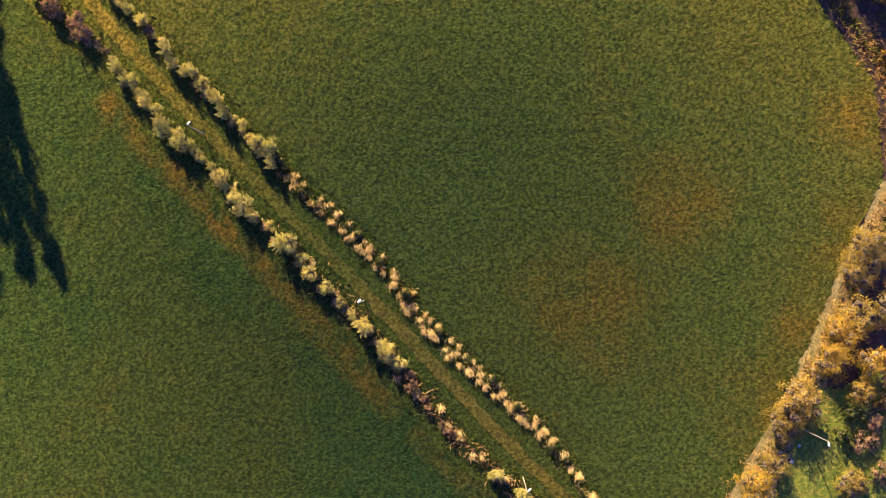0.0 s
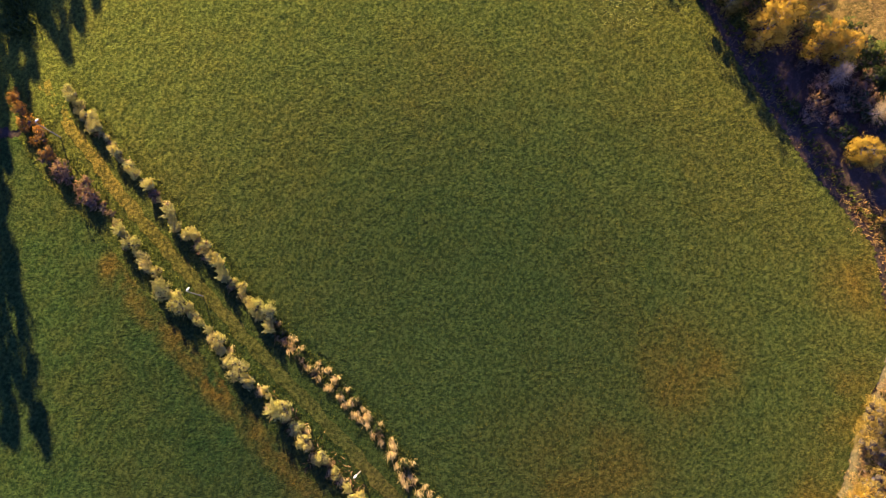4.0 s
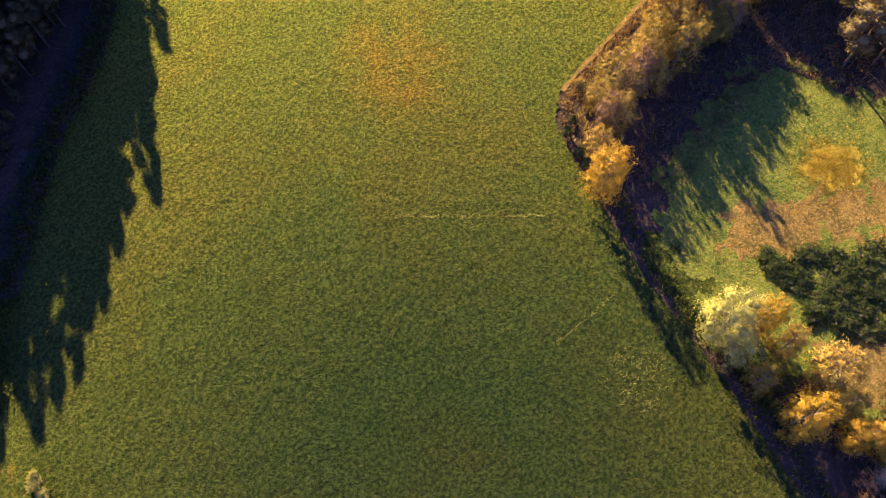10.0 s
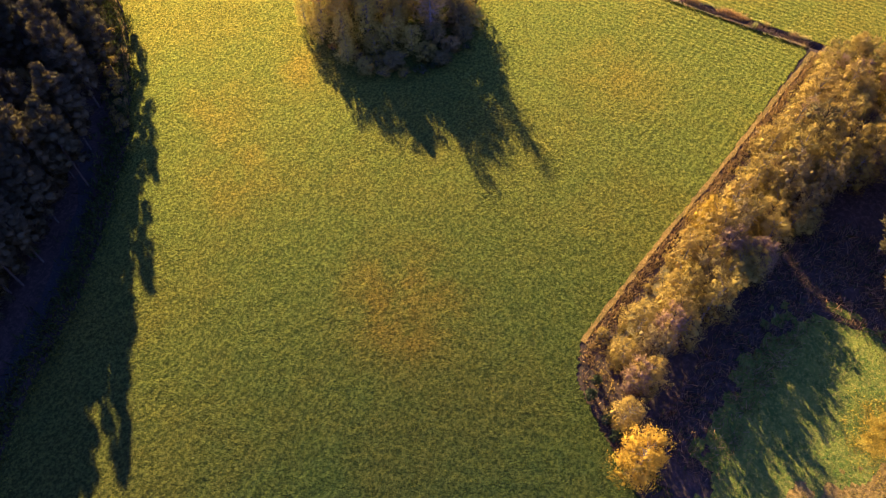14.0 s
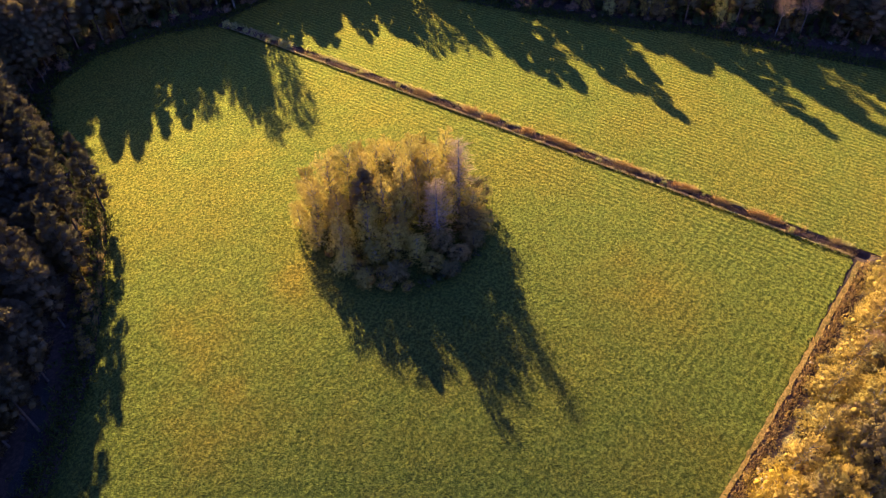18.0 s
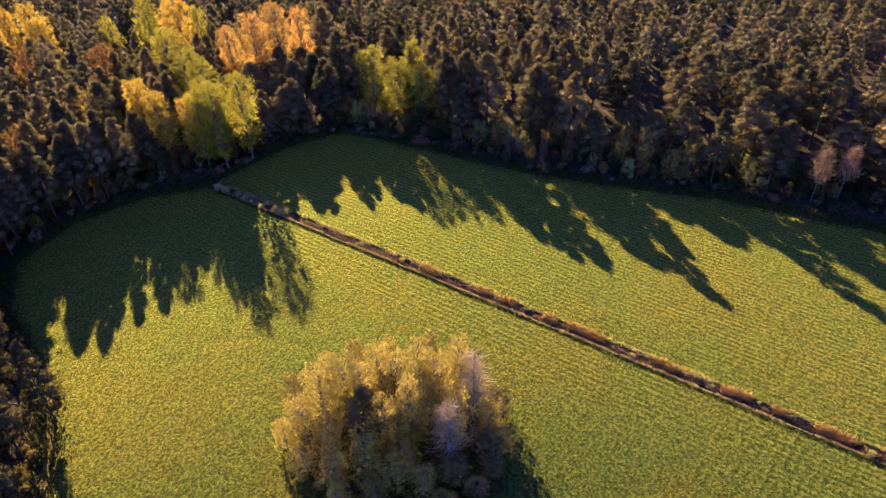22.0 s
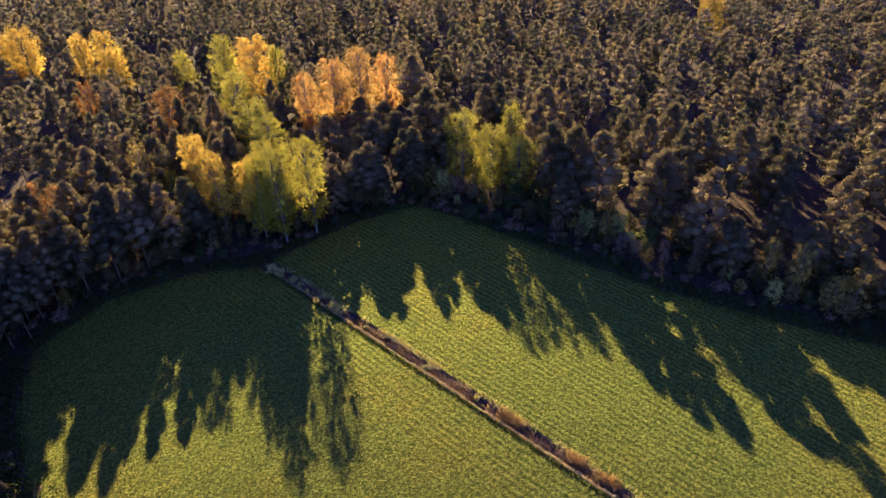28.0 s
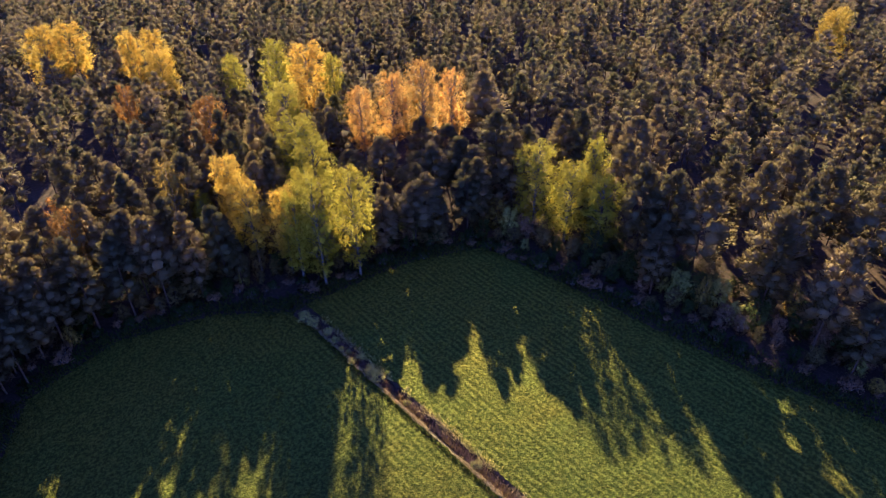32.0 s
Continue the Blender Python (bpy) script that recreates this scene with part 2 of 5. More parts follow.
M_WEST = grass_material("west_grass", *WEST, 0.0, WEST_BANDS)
M_TUFT_WEST = grass_material("west_blades", *WEST, 0.3, WEST_BANDS)
M_VERGE = grass_material("verge_grass", (0.028, 0.043, 0.014), (0.048, 0.047, 0.015))
M_FLOOR = ground_material("forest_floor", (0.026, 0.020, 0.013), (0.048, 0.031, 0.022), (0.088, 0.054, 0.038), 0.2, 0.12)
M_TRACK = grass_material("track_grass", (0.046, 0.054, 0.016), (0.100, 0.075, 0.024), ((-14, -8, 22, 0.7),))
M_GREY = ground_material("gravel_track", (0.020, 0.019, 0.015), (0.030, 0.026, 0.022), (0.055, 0.046, 0.04), 0.6, 0.1)
M_DIRT = ground_material("dry_meadow", (0.09, 0.068, 0.016), (0.18, 0.112, 0.028), (0.28, 0.175, 0.05), 0.3, 0.3)
M_MEADOW = ground_material("clearing_grass", (0.055, 0.085, 0.012), (0.12, 0.135, 0.02), (0.22, 0.19, 0.035), 0.3, 0.4)
M_HAY = ground_material("hay_litter", (0.08, 0.072, 0.025), (0.18, 0.145, 0.058), (0.36, 0.285, 0.13), 0.9, 0.15)
M_WEEDS = ground_material("weedy_grass", (0.14, 0.125, 0.015), (0.33, 0.235, 0.025), (0.52, 0.36, 0.045), 0.8, 0.2)
L_YELLOW = leaf_material("yellow_leaves", (0.70, 0.47, 0.05), (0.92, 0.66, 0.10), 0.58, 0.15)
L_GREEN = leaf_material("yellow_green_leaves", (0.42, 0.38, 0.035), (0.70, 0.58, 0.07), 0.58, 0.15)
L_ORANGE = leaf_material("orange_leaves", (0.64, 0.36, 0.07), (0.86, 0.55, 0.15), 0.58, 0.12)
L_RUST = leaf_material("rust_leaves", (0.40, 0.17, 0.03), (0.54, 0.29, 0.06), 0.3, 0.2)
L_GOLD = leaf_material("golden_brown_leaves", (0.30, 0.212, 0.045), (0.50, 0.352, 0.080), 0.38, 0.2)
L_AMBER = leaf_material("amber_leaves", (0.46, 0.285, 0.030), (0.68, 0.44, 0.055), 0.42, 0.15)
L_WILLOW = leaf_material("willow_leaves", (0.56, 0.50, 0.13), (0.90, 0.80, 0.28), 0.5, 0.2)
L_PALE = leaf_material("pale_green_leaves", (0.34, 0.32, 0.08), (0.62, 0.57, 0.17), 0.35, 0.15)
L_COPSE = leaf_material("copse_leaves", (0.42, 0.33, 0.065), (0.68, 0.53, 0.13), 0.58, 0.25, 0.0, 0.5)
L_PINKTWIG = leaf_material("pinkish_twigs", (0.40, 0.25, 0.14), (0.60, 0.40, 0.24), 0.45, 0.1)
L_TWIG = leaf_material("pale_bare_twigs", (0.46, 0.33, 0.18), (0.64, 0.47, 0.28), 0.5, 0.1)
L_BROWN = leaf_material("brown_leaves", (0.15, 0.115, 0.045), (0.30, 0.22, 0.08), 0.35, 0.25)
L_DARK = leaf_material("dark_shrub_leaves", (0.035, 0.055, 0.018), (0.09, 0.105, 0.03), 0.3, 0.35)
L_RED = leaf_material("reddish_twigs", (0.19, 0.11, 0.065), (0.36, 0.23, 0.13), 0.2, 0.3)
L_STRAW = leaf_material("dry_straw", (0.55, 0.41, 0.20), (0.80, 0.63, 0.35), 0.55, 0.15)
L_TAN = leaf_material("tan_grass", (0.30, 0.19, 0.065), (0.50, 0.33, 0.12), 0.35, 0.2)
L_WEED = leaf_material("yellow_weed_leaves", (0.55, 0.36, 0.03), (0.80, 0.55, 0.06), 0.4, 0.1)
L_REED = leaf_material("brown_reeds", (0.13, 0.085, 0.085), (0.34, 0.22, 0.18), 0.35, 0.2, 0.09)
L_RUSTREED = leaf_material("orange_reeds", (0.34, 0.19, 0.07), (0.60, 0.36, 0.15), 0.35, 0.2, 0.09)
L_PINE = leaf_material("pine_needles", (0.197, 0.162, 0.094), (0.318, 0.258, 0.140), 0.52, 0.36, 0.0, 0.94)
L_WOODS = leaf_material("far_pine_needles", (0.200, 0.169, 0.103), (0.322, 0.268, 0.160), 0.52, 0.45, 0.17, 0.94)
L_SPRUCE = leaf_material("spruce_needles", (0.032, 0.050, 0.022), (0.075, 0.09, 0.035), 0.15, 0.3)
# bark and needles darkened to carry the shade of the western wood
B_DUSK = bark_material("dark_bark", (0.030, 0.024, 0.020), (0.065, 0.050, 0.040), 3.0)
L_DUSK = leaf_material("shaded_pine_needles", (0.085, 0.072, 0.042), (0.160, 0.130, 0.070), 0.3, 0.3, 0.0, 0.88)
B_PINE = bark_material("pine_bark", (0.06, 0.045, 0.038), (0.14, 0.085, 0.052), 3.0)
B_BIRCH = bark_material("birch_bark", (0.17, 0.15, 0.125), (0.06, 0.05, 0.04), 2.2, (0.50, 0.62))
B_GREY = bark_material("grey_bark", (0.12, 0.10, 0.085), (0.27, 0.23, 0.21), 4.0)
# dark fill of bush cores, in place of the shade within the foliage
B_INNER = bark_material("bush_core_shade", (0.050, 0.039, 0.030), (0.090, 0.069, 0.050), 2.5)


# ---- mesh writing ----
def mesh_of(name, pieces):
    """One mesh from pieces (vertices n x 3, faces m x k, material)."""
    me = bpy.data.meshes.new(name)
    vs, idx, totals, mats, base, slots, outs = [], [], [], [], 0, [], []
    for v, f, mat, *out in pieces:
        v, f = np.asarray(v, np.float32), np.asarray(f, np.int32)
        if not len(f):
            continue
        if mat not in slots:
            slots.append(mat)
        vs.append(v), idx.append((f + base).ravel())
        totals.append(np.full(len(f), f.shape[1], np.int32)), mats.append(np.full(len(f), slots.index(mat), np.int32))
        outs.append(out[0] if out else np.zeros((len(v), 3)))
        base += len(v)
    v, idx, totals, mats = np.concatenate(vs), np.concatenate(idx), np.concatenate(totals), np.concatenate(mats)
    me.vertices.add(len(v)), me.vertices.foreach_set("co", v.ravel())
    me.loops.add(len(idx)), me.loops.foreach_set("vertex_index", idx)
    me.polygons.add(len(totals))
    me.polygons.foreach_set("loop_start", np.concatenate(([0], np.cumsum(totals)[:-1])).astype(np.int32))
    me.polygons.foreach_set("loop_total", totals)
    for s in slots:
        me.materials.append(s)
    me.polygons.foreach_set("material_index", mats)
    me.update(calc_edges=True)
    if any(len(p) > 3 for p in pieces):
        me.attributes.new("crown_normal", "FLOAT_VECTOR", "POINT").data.foreach_set("vector", np.concatenate(outs).astype(np.float32).ravel())
    return me


def unit(v):
    return v / np.maximum(np.linalg.norm(v, axis=-1, keepdims=True), 1e-9)


def cards(rng, at, size, slim=0.5, axis=None, sway=1.0):
    """Pointed leaf shapes at points: long axis random, or about axis with sway."""
    n = len(at)
    long = unit(rng.normal(size=(n, 3)))
    if axis is not None:
        long = unit(axis + sway * long)
    side = unit(np.cross(long, rng.normal(size=(n, 3))))
    s = (size * rng.uniform(0.6, 1.35, n))[:, None]
    v = np.stack([at - side * s * slim, at + side * s * slim, at + long * s * 1.7], 1).reshape(-1, 3)
    return v, np.arange(3 * n).reshape(n, 3)


ICO = [Vector(p).normalized() for p in ((0, 1, 1.618), (0, -1, 1.618), (0, 1, -1.618), (0, -1, -1.618), (1, 1.618, 0), (-1, 1.618, 0), (1, -1.618, 0), (-1, -1.618, 0), (1.618, 0, 1), (-1.618, 0, 1), (1.618, 0, -1), (-1.618, 0, -1))]
ICO_FACES = np.array([(i, j, k) if (ICO[j] - ICO[i]).cross(ICO[k] - ICO[i]).dot(ICO[i]) > 0 else (i, k, j)
                      for i in range(12) for j in range(i) for k in range(j) if max((ICO[i] - ICO[j]).length, (ICO[j] - ICO[k]).length, (ICO[i] - ICO[k]).length) < 1.1])
ICO = np.array([tuple(p) for p in ICO])


def masses(rng, centres, radii, home, pull=0.6):
    """Uneven leafy masses at points, with the way out of the crown for each corner."""
    n = len(centres)
    q = unit(rng.normal(size=(n, 4)))
    w, x, y, z = q.T
    turn = np.stack([1 - 2 * (y * y + z * z), 2 * (x * y - z * w), 2 * (x * z + y * w), 2 * (x * y + z * w), 1 - 2 * (x * x + z * z), 2 * (y * z - x * w),
                     2 * (x * z - y * w), 2 * (y * z + x * w), 1 - 2 * (x * x + y * y)], -1).reshape(n, 3, 3)
    d = np.einsum("nij,kj->nki", turn, ICO)
    v = centres[:, None, :] + d * radii[:, None, :] * rng.uniform(0.68, 1.3, (n, 12, 1))
    out = unit(d + pull * unit(centres - home)[:, None, :])
    return v.reshape(-1, 3), (np.arange(n)[:, None, None] * 12 + ICO_FACES[None]).reshape(-1, 3), out.reshape(-1, 3)


def tube(pts, radii, sides=6):
    """A tapered round limb along points."""
    pts, v = np.asarray(pts, float), []
    for i, p in enumerate(pts):
        d = unit(pts[min(i + 1, len(pts) - 1)] - pts[max(i - 1, 0)])
        a = unit(np.cross(d, (0.31, 0.95, 0.05)))
        b = np.cross(d, a)
        for k in range(sides):
            w = 2 * math.pi * k / sides
            v.append(p + radii[i] * (a * math.cos(w) + b * math.sin(w)))
    f = [(i * sides + k, i * sides + (k + 1) % sides, (i + 1) * sides + (k + 1) % sides, (i + 1) * sides + k) for i in range(len(pts) - 1) for k in range(sides)]
    return np.array(v), np.array(f)


def merge(pairs):
    vs, fs, base = [], [], 0
    for v, f in pairs:
        vs.append(v), fs.append(f + base)
        base += len(v)
    return np.concatenate(vs), np.concatenate(fs)


def part(name, mesh, parent, label=""):
    ob = new(name, mesh)
    ob.parent = parent
    return tagged(ob, label)


def plant(name, parts, x, y, z=0.0, size=1.0, wide=None, turn=0.0, label="", category="", group=""):
    """A tree or bush: an empty at its foot with one mesh a part."""
    root = new(name)
    root.empty_display_size = 0.5
    wide = size if wide is None else wide
    root.matrix_basis = pose(x, y, z, 0, 0, turn) @ Matrix.Diagonal((wide, wide, size, 1))
    for kind, me in parts:
        part(kind, me, root)
    return tagged(root, label, category, group)


def clumps(rng, c, r, m, k, loose=0.2, near=0.7):
    """Points of leaves in k tight clumps over a round mass, with the way out of it."""
    d = unit(rng.normal(size=(k, 3)))
    at = c + d * r * rng.uniform(near, 1.1, (k, 1))
    pick = rng.integers(k, size=m)
    return at[pick] + rng.normal(size=(m, 3)) * np.mean(r) * loose, d[pick]


# ---- plants, each of height 1 to 20 m, scaled when planted ----
def leafy_tree(seed, h, w, leaves, bark, n=1500, size=0.30, low=0.25, lobes=44, core=0.34):
    """A broadleaf tree: forked stem, limbs to each lobe of a domed crown, single leaves in sprays."""
    rng = np.random.default_rng(seed)
    lean = rng.normal(0, 0.02 * h, 2)
    stem = [np.array([lean[0] * k * k, lean[1] * k * k, h * 0.94 * k]) for k in np.linspace(0, 1, 7)]
    r0 = 0.012 * h + 0.03
    limbs = [tube(stem, [r0 * (1 - 0.88 * k) for k in np.linspace(0, 1, 7)], 7)]
    pts, outs, cores, gaps = [], [], [], rng.uniform(0, 2 * math.pi, 3)
    for i in range(lobes):
        u = (i + rng.uniform(0, 1)) / lobes
        k = low + (0.95 - low) * u
        a = i * 2.4 + rng.uniform(-0.4, 0.4)
        reach = 0.5 * w * (math.sin(math.pi * (0.20 + 0.66 * u) ** 0.9)) ** 0.6 * (1 + 0.13 * math.sin(2 * a + gaps[0]) + 0.10 * math.sin(3 * a + 5 * u + gaps[1]))
        out = reach * math.sqrt(rng.uniform(0.12, 0.62))
        c = np.array([math.cos(a) * out + lean[0] * k * k, math.sin(a) * out + lean[1] * k * k, k * h])
        foot = np.array([lean[0] * k * k, lean[1] * k * k, max(0.05, k - 0.10) * h * 0.94])
        limbs.append(tube([foot, (foot + c) / 2 + (0, 0, 0.02 * h), c], [r0 * 0.35, r0 * 0.22, r0 * 0.07], 4))
        r = max(0.06 * w, reach * rng.uniform(0.26, 0.44))
        m = int(n / lobes * rng.uniform(0.75, 1.25))
        cores.append((*(c * (0.94, 0.94, 1)), r * core))
        p, d = clumps(rng, c, r * np.array((1, 1, 1.2)), m, 14, 0.22, 0.6)
        pts.append(p)
        outs.append(unit(0.75 * d + 1.0 * unit((p - (lean[0] * 0.3, lean[1] * 0.3, (low + 0.35 * (1 - low)) * h)) / (w, w, 0.6 * h)) + (0, 0, 0.1)))
    v, f = cards(rng, np.concatenate(pts), size, 0.62)
    outs = np.repeat(np.concatenate(outs), 3, 0)
    cores = np.array(cores)
    mv, mf, mo = masses(rng, cores[:, :3], cores[:, 3:] * (1, 1, 1.1), np.array((lean[0] * 0.3, lean[1] * 0.3, (low + 0.3 * (1 - low)) * h)), 2.2)
    return [("trunk", mesh_of("leafy_trunk", [(*merge(limbs), bark)])), ("crown", mesh_of("leafy_crown", [(v, f, leaves, outs), (mv, mf, leaves, mo)]))]


def dome(u):
    """Half-width of a pine crown from its foot (0) to its top (1), as a share of the widest."""
    return np.clip(1 - (np.clip(u - 0.12, 0, 1) / 0.90) ** 1.7, 0.03, 1) ** 0.8 * (0.75 + 0.25 * np.clip(u / 0.12, 0, 1))


def pine_plumes(rng, h, w, low, plumes, per, lean=(0.0, 0.0)):
    """Needle sprays of one pine: upswept branches that each end in a plume. Gives points, axes, ways out and branches."""
    u = (np.arange(plumes) + rng.uniform(0, 1, plumes)) / plumes
    a = np.arange(plumes) * 2.4 + rng.uniform(-0.6, 0.6, plumes)
    k = low + (0.93 - low) * u
    reach = 0.5 * w * dome(u) * rng.uniform(0.68, 1.04, plumes)
    d = np.stack([np.cos(a), np.sin(a), 0 * a], -1)
    foot = np.stack([lean[0] * k * k, lean[1] * k * k, k * h], -1)
    tip = foot + d * reach[:, None] + np.stack([0 * a, 0 * a, reach * rng.uniform(0.1, 0.4, plumes) + 0.03 * h * u], -1)
    size = (0.055 * w + 0.21 * np.linalg.norm(tip - foot, axis=1))[:, None, None]
    side = unit(rng.normal(size=(plumes, per, 3)))
    mid = (foot + 0.7 * (tip - foot))[:, None] + side * (1, 1, 0.75) * size * rng.uniform(0.35, 1.12, (plumes, per, 1)) ** 0.6
    way = unit(tip - foot + (0, 0, 0.2 * w))[:, None] + 0.5 * side
    out = unit(0.6 * side + 0.8 * unit(mid - np.array([0, 0, (low + 0.2 * (1 - low)) * h])) + (0, 0, 0.1))
    return mid.reshape(-1, 3), way.reshape(-1, 3), out.reshape(-1, 3), foot, tip


def pine_hearts(w, foot, tip):
    """The close-set inner twigs of each branch: middles and half-sizes."""
    return foot + 0.6 * (tip - foot), 0.68 * (0.055 * w + 0.21 * np.linalg.norm(tip - foot, axis=1))[:, None] * (1, 1, 0.75)


def pine_tree(seed, h, w, leaves=None, bark=None, low=0.42, plumes=38, per=190, needle=0.235):
    """A pine: bare lower trunk, limbs, and plumes of needles."""
    rng = np.random.default_rng(seed)
    lean = rng.normal(0, 0.012 * h, 2)
    r0 = 0.011 * h
    stem = [np.array([lean[0] * k * k, lean[1] * k * k, k * h]) for k in np.linspace(0, 0.98, 7)]
    at, way, out, foot, tip = pine_plumes(rng, h, w, low, plumes, per, lean)
    limbs = [tube(stem, [r0 * (1 - 0.9 * k) for k in np.linspace(0, 1, 7)], 6)] + [tube([p, q], [r0 * 0.2, r0 * 0.05], 3) for p, q in zip(foot, tip)]
    v, f = cards(rng, at, needle, 0.34, way, 0.6)
    spots, size = pine_hearts(w, foot, tip)
    mv, mf, mo = masses(rng, spots, size, np.array([0, 0, 0.45 * h]) + 0 * spots, 0.8)
    leaf = leaves or L_PINE
    return [("trunk", mesh_of("pine_trunk", [(*merge(limbs), bark or B_PINE)])), ("crown", mesh_of("pine_crown", [(v, f, leaf, np.repeat(out, 3, 0)), (mv, mf, leaf, mo)]))]


def bare_tree(seed, h, w, twigs, bark, low=0.2, n=900, thin=0.035, rise=0.5):
    """A leafless tree: stem, limbs and many fine twigs."""
    rng = np.random.default_rng(seed)
    limbs = [tube([(0, 0, k * h) for k in np.linspace(0, 1, 6)], [0.011 * h * (1 - 0.92 * k) for k in np.linspace(0, 1, 6)], 6)]
    at, axis = [], []
    for i in range(60):
        k = low + (0.97 - low) * i / 60
        L = 0.5 * w * (1 - 0.93 * ((k - low) / (1 - low)) ** 1.1) * rng.uniform(0.55, 1.1)
        a = i * 2.4
        d = unit(np.array([math.cos(a), math.sin(a), rise]))
        foot = np.array([0, 0, k * h])
        limbs.append(tube([foot, foot + d * L], [0.003 * h, 0.01], 3))
        m = max(4, int(n / 60))
        at.append(foot + d * L * rng.uniform(0.25, 1.0, (m, 1)) + rng.normal(0, 0.05 * w, (m, 3)))
        axis.append(np.tile(d, (m, 1)))
    at = np.concatenate(at)
    v, f = cards(rng, at, 0.55, thin / 0.55, np.concatenate(axis), 0.7)
    outs = np.repeat(unit(at - (0, 0, 0.35 * h)), 3, 0)
    return [("trunk", mesh_of("bare_trunk", [(*merge(limbs), bark)])), ("twig_crown", mesh_of("bare_twigs", [(v, f, twigs, outs)]))]


def bush(seed, h, w, leaves, bark, n=320, size=0.20, slim=0.45, lobes=9, rise=0.6):
    """A many-stemmed bush, uneven in outline."""
    rng = np.random.default_rng(seed)
    stems, at, axis, outs, cores = [], [], [], [], []
    for i in range(lobes):
        a, out = rng.uniform(0, 6.3), 0.5 * w * math.sqrt(rng.uniform(0.02, 0.75))
        top = np.array([math.cos(a) * out, math.sin(a) * out, h * rng.uniform(0.5, 0.95) * (1 - 0.35 * (2 * out / w) ** 2)])
        stems.append(tube([(top[0] * 0.15, top[1] * 0.15, -0.1), top * (0.6, 0.6, 0.55), top], [0.045, 0.03, 0.012], 4))
        m = int(n / lobes)
        p, g = clumps(rng, top * (1, 1, 0.8), np.array((0.21 * w, 0.21 * w, 0.23 * h)), m, 8, 0.26, 0.5)
        at.append(np.maximum(p, (-99, -99, 0.08)))
        cores.append((*(top * (0.85, 0.85, 0.65)), 1.0))
        outs.append(unit(0.7 * unit(g) + unit(at[-1] - (0, 0, 0.25 * h))))
        axis.append(np.tile(unit(top * (1, 1, 0.5) + (0, 0, rise)), (m, 1)))
    v, f = cards(rng, np.concatenate(at), size, slim, np.concatenate(axis), 0.8)
    # solid dark cores added to block light and darken the gaps between leaves
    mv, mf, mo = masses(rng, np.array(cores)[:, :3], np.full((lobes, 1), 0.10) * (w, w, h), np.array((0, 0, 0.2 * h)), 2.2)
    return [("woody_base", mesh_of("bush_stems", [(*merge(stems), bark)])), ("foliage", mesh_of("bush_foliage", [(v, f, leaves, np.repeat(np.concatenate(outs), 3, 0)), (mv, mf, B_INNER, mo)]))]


def plume_bush(seed, h, w, leaves, bark, plumes=30, n=2700, size=0.095):
    """A willow bush: rods fanning up and out from one foot, leaves close along each."""
    rng = np.random.default_rng(seed)
    rods, at, axis, outs = [], [], [], []
    for i in range(plumes):
        a, k = i * 2.4 + rng.uniform(-0.6, 0.6), math.sqrt((i + 0.5) / plumes)
        tip = np.array([math.cos(a) * 0.50 * w * k, math.sin(a) * 0.50 * w * k, h * rng.uniform(0.72, 1.05) * (1 - 0.45 * k * k)])
        foot = tip * (0.16, 0.16, 0) - (0, 0, 0.1)
        bend = (foot + tip) / 2 - (tip[0] * 0.12, tip[1] * 0.12, -0.1 * h)
        rods.append(tube([foot, bend, tip], [0.035, 0.025, 0.008], 4))
        m = n // plumes
        u = rng.uniform(0.22, 1.0, (m, 1))
        mid = (1 - u) ** 2 * foot + 2 * u * (1 - u) * bend + u * u * tip
        side = unit(rng.normal(size=(m, 3)))
        at.append(np.maximum(mid + side * 0.17 * w * (1.15 - u) * rng.uniform(0.3, 1.1, (m, 1)), (-99, -99, 0.06)))
        way = unit(tip - bend)
        axis.append(np.tile(way, (m, 1)))
        outs.append(unit(0.9 * side + 0.6 * way + 0.5 * unit(tip * (1, 1, 0.4))))
    v, f = cards(rng, np.concatenate(at), size, 0.36, np.concatenate(axis), 0.7)
    return [("woody_base", mesh_of("bush_rods", [(*merge(rods), bark)])), ("foliage", mesh_of("plume_foliage", [(v, f, leaves, np.repeat(np.concatenate(outs), 3, 0))]))]


# ---- plan: lines and outlines in metres ----
TRACK = ((-25, -55), (-18.3, -28), (-15.5, -14), (-13, -3.6), (-9.8, 9.2), (-7, 22), (-5.2, 31), (-2.2, 43.5), (1.2, 56.6), (5.1, 68), (8.5, 76), (14, 85), (25, 96), (39, 105.5), (49, 111), (60, 116.5), (75, 126), (83, 135), (88, 148))
HEDGE_WEST = ((-22.5, -36), (-20.8, -22.7), (-19.0, -11), (-15.2, 0.5), (-13.5, 6.7), (-12, 14), (-10.3, 19.6), (-9.2, 27.5), (-7.2, 34.2), (-5.8, 42.5), (-3.8, 49.3), (-2.0, 55.3), (-0.2, 66), (2.5, 73))
HEDGE_EAST = ((-17.8, -36), (-15.6, -28.4), (-12.8, -21.2), (-11.1, -13), (-10.3, -7.3), (-8.5, 0.9), (-5.5, 8.3), (-3.7, 16.8), (-2.8, 23.4), (-1.8, 28.7), (-0.6, 33.9), (0.6, 39.2), (2.2, 46.6), (4.1, 53.4), (5.4, 59), (7.6, 67), (9.5, 72.2))
MARGIN_EAST = ((177, 34.0), (142, 38.2), (121, 40.9), (103, 43.0), (97, 43.4), (91.5, 41.3), (86.8, 35.2), (75.2, 17.5), (68.4, 3.8), (61.5, -8), (55, -20), (49.3, -33.3), (39.2, -41), (28.3, -42), (16.6, -44.2), (5.2, -45.4), (-6.7, -46.2), (-22, -49))
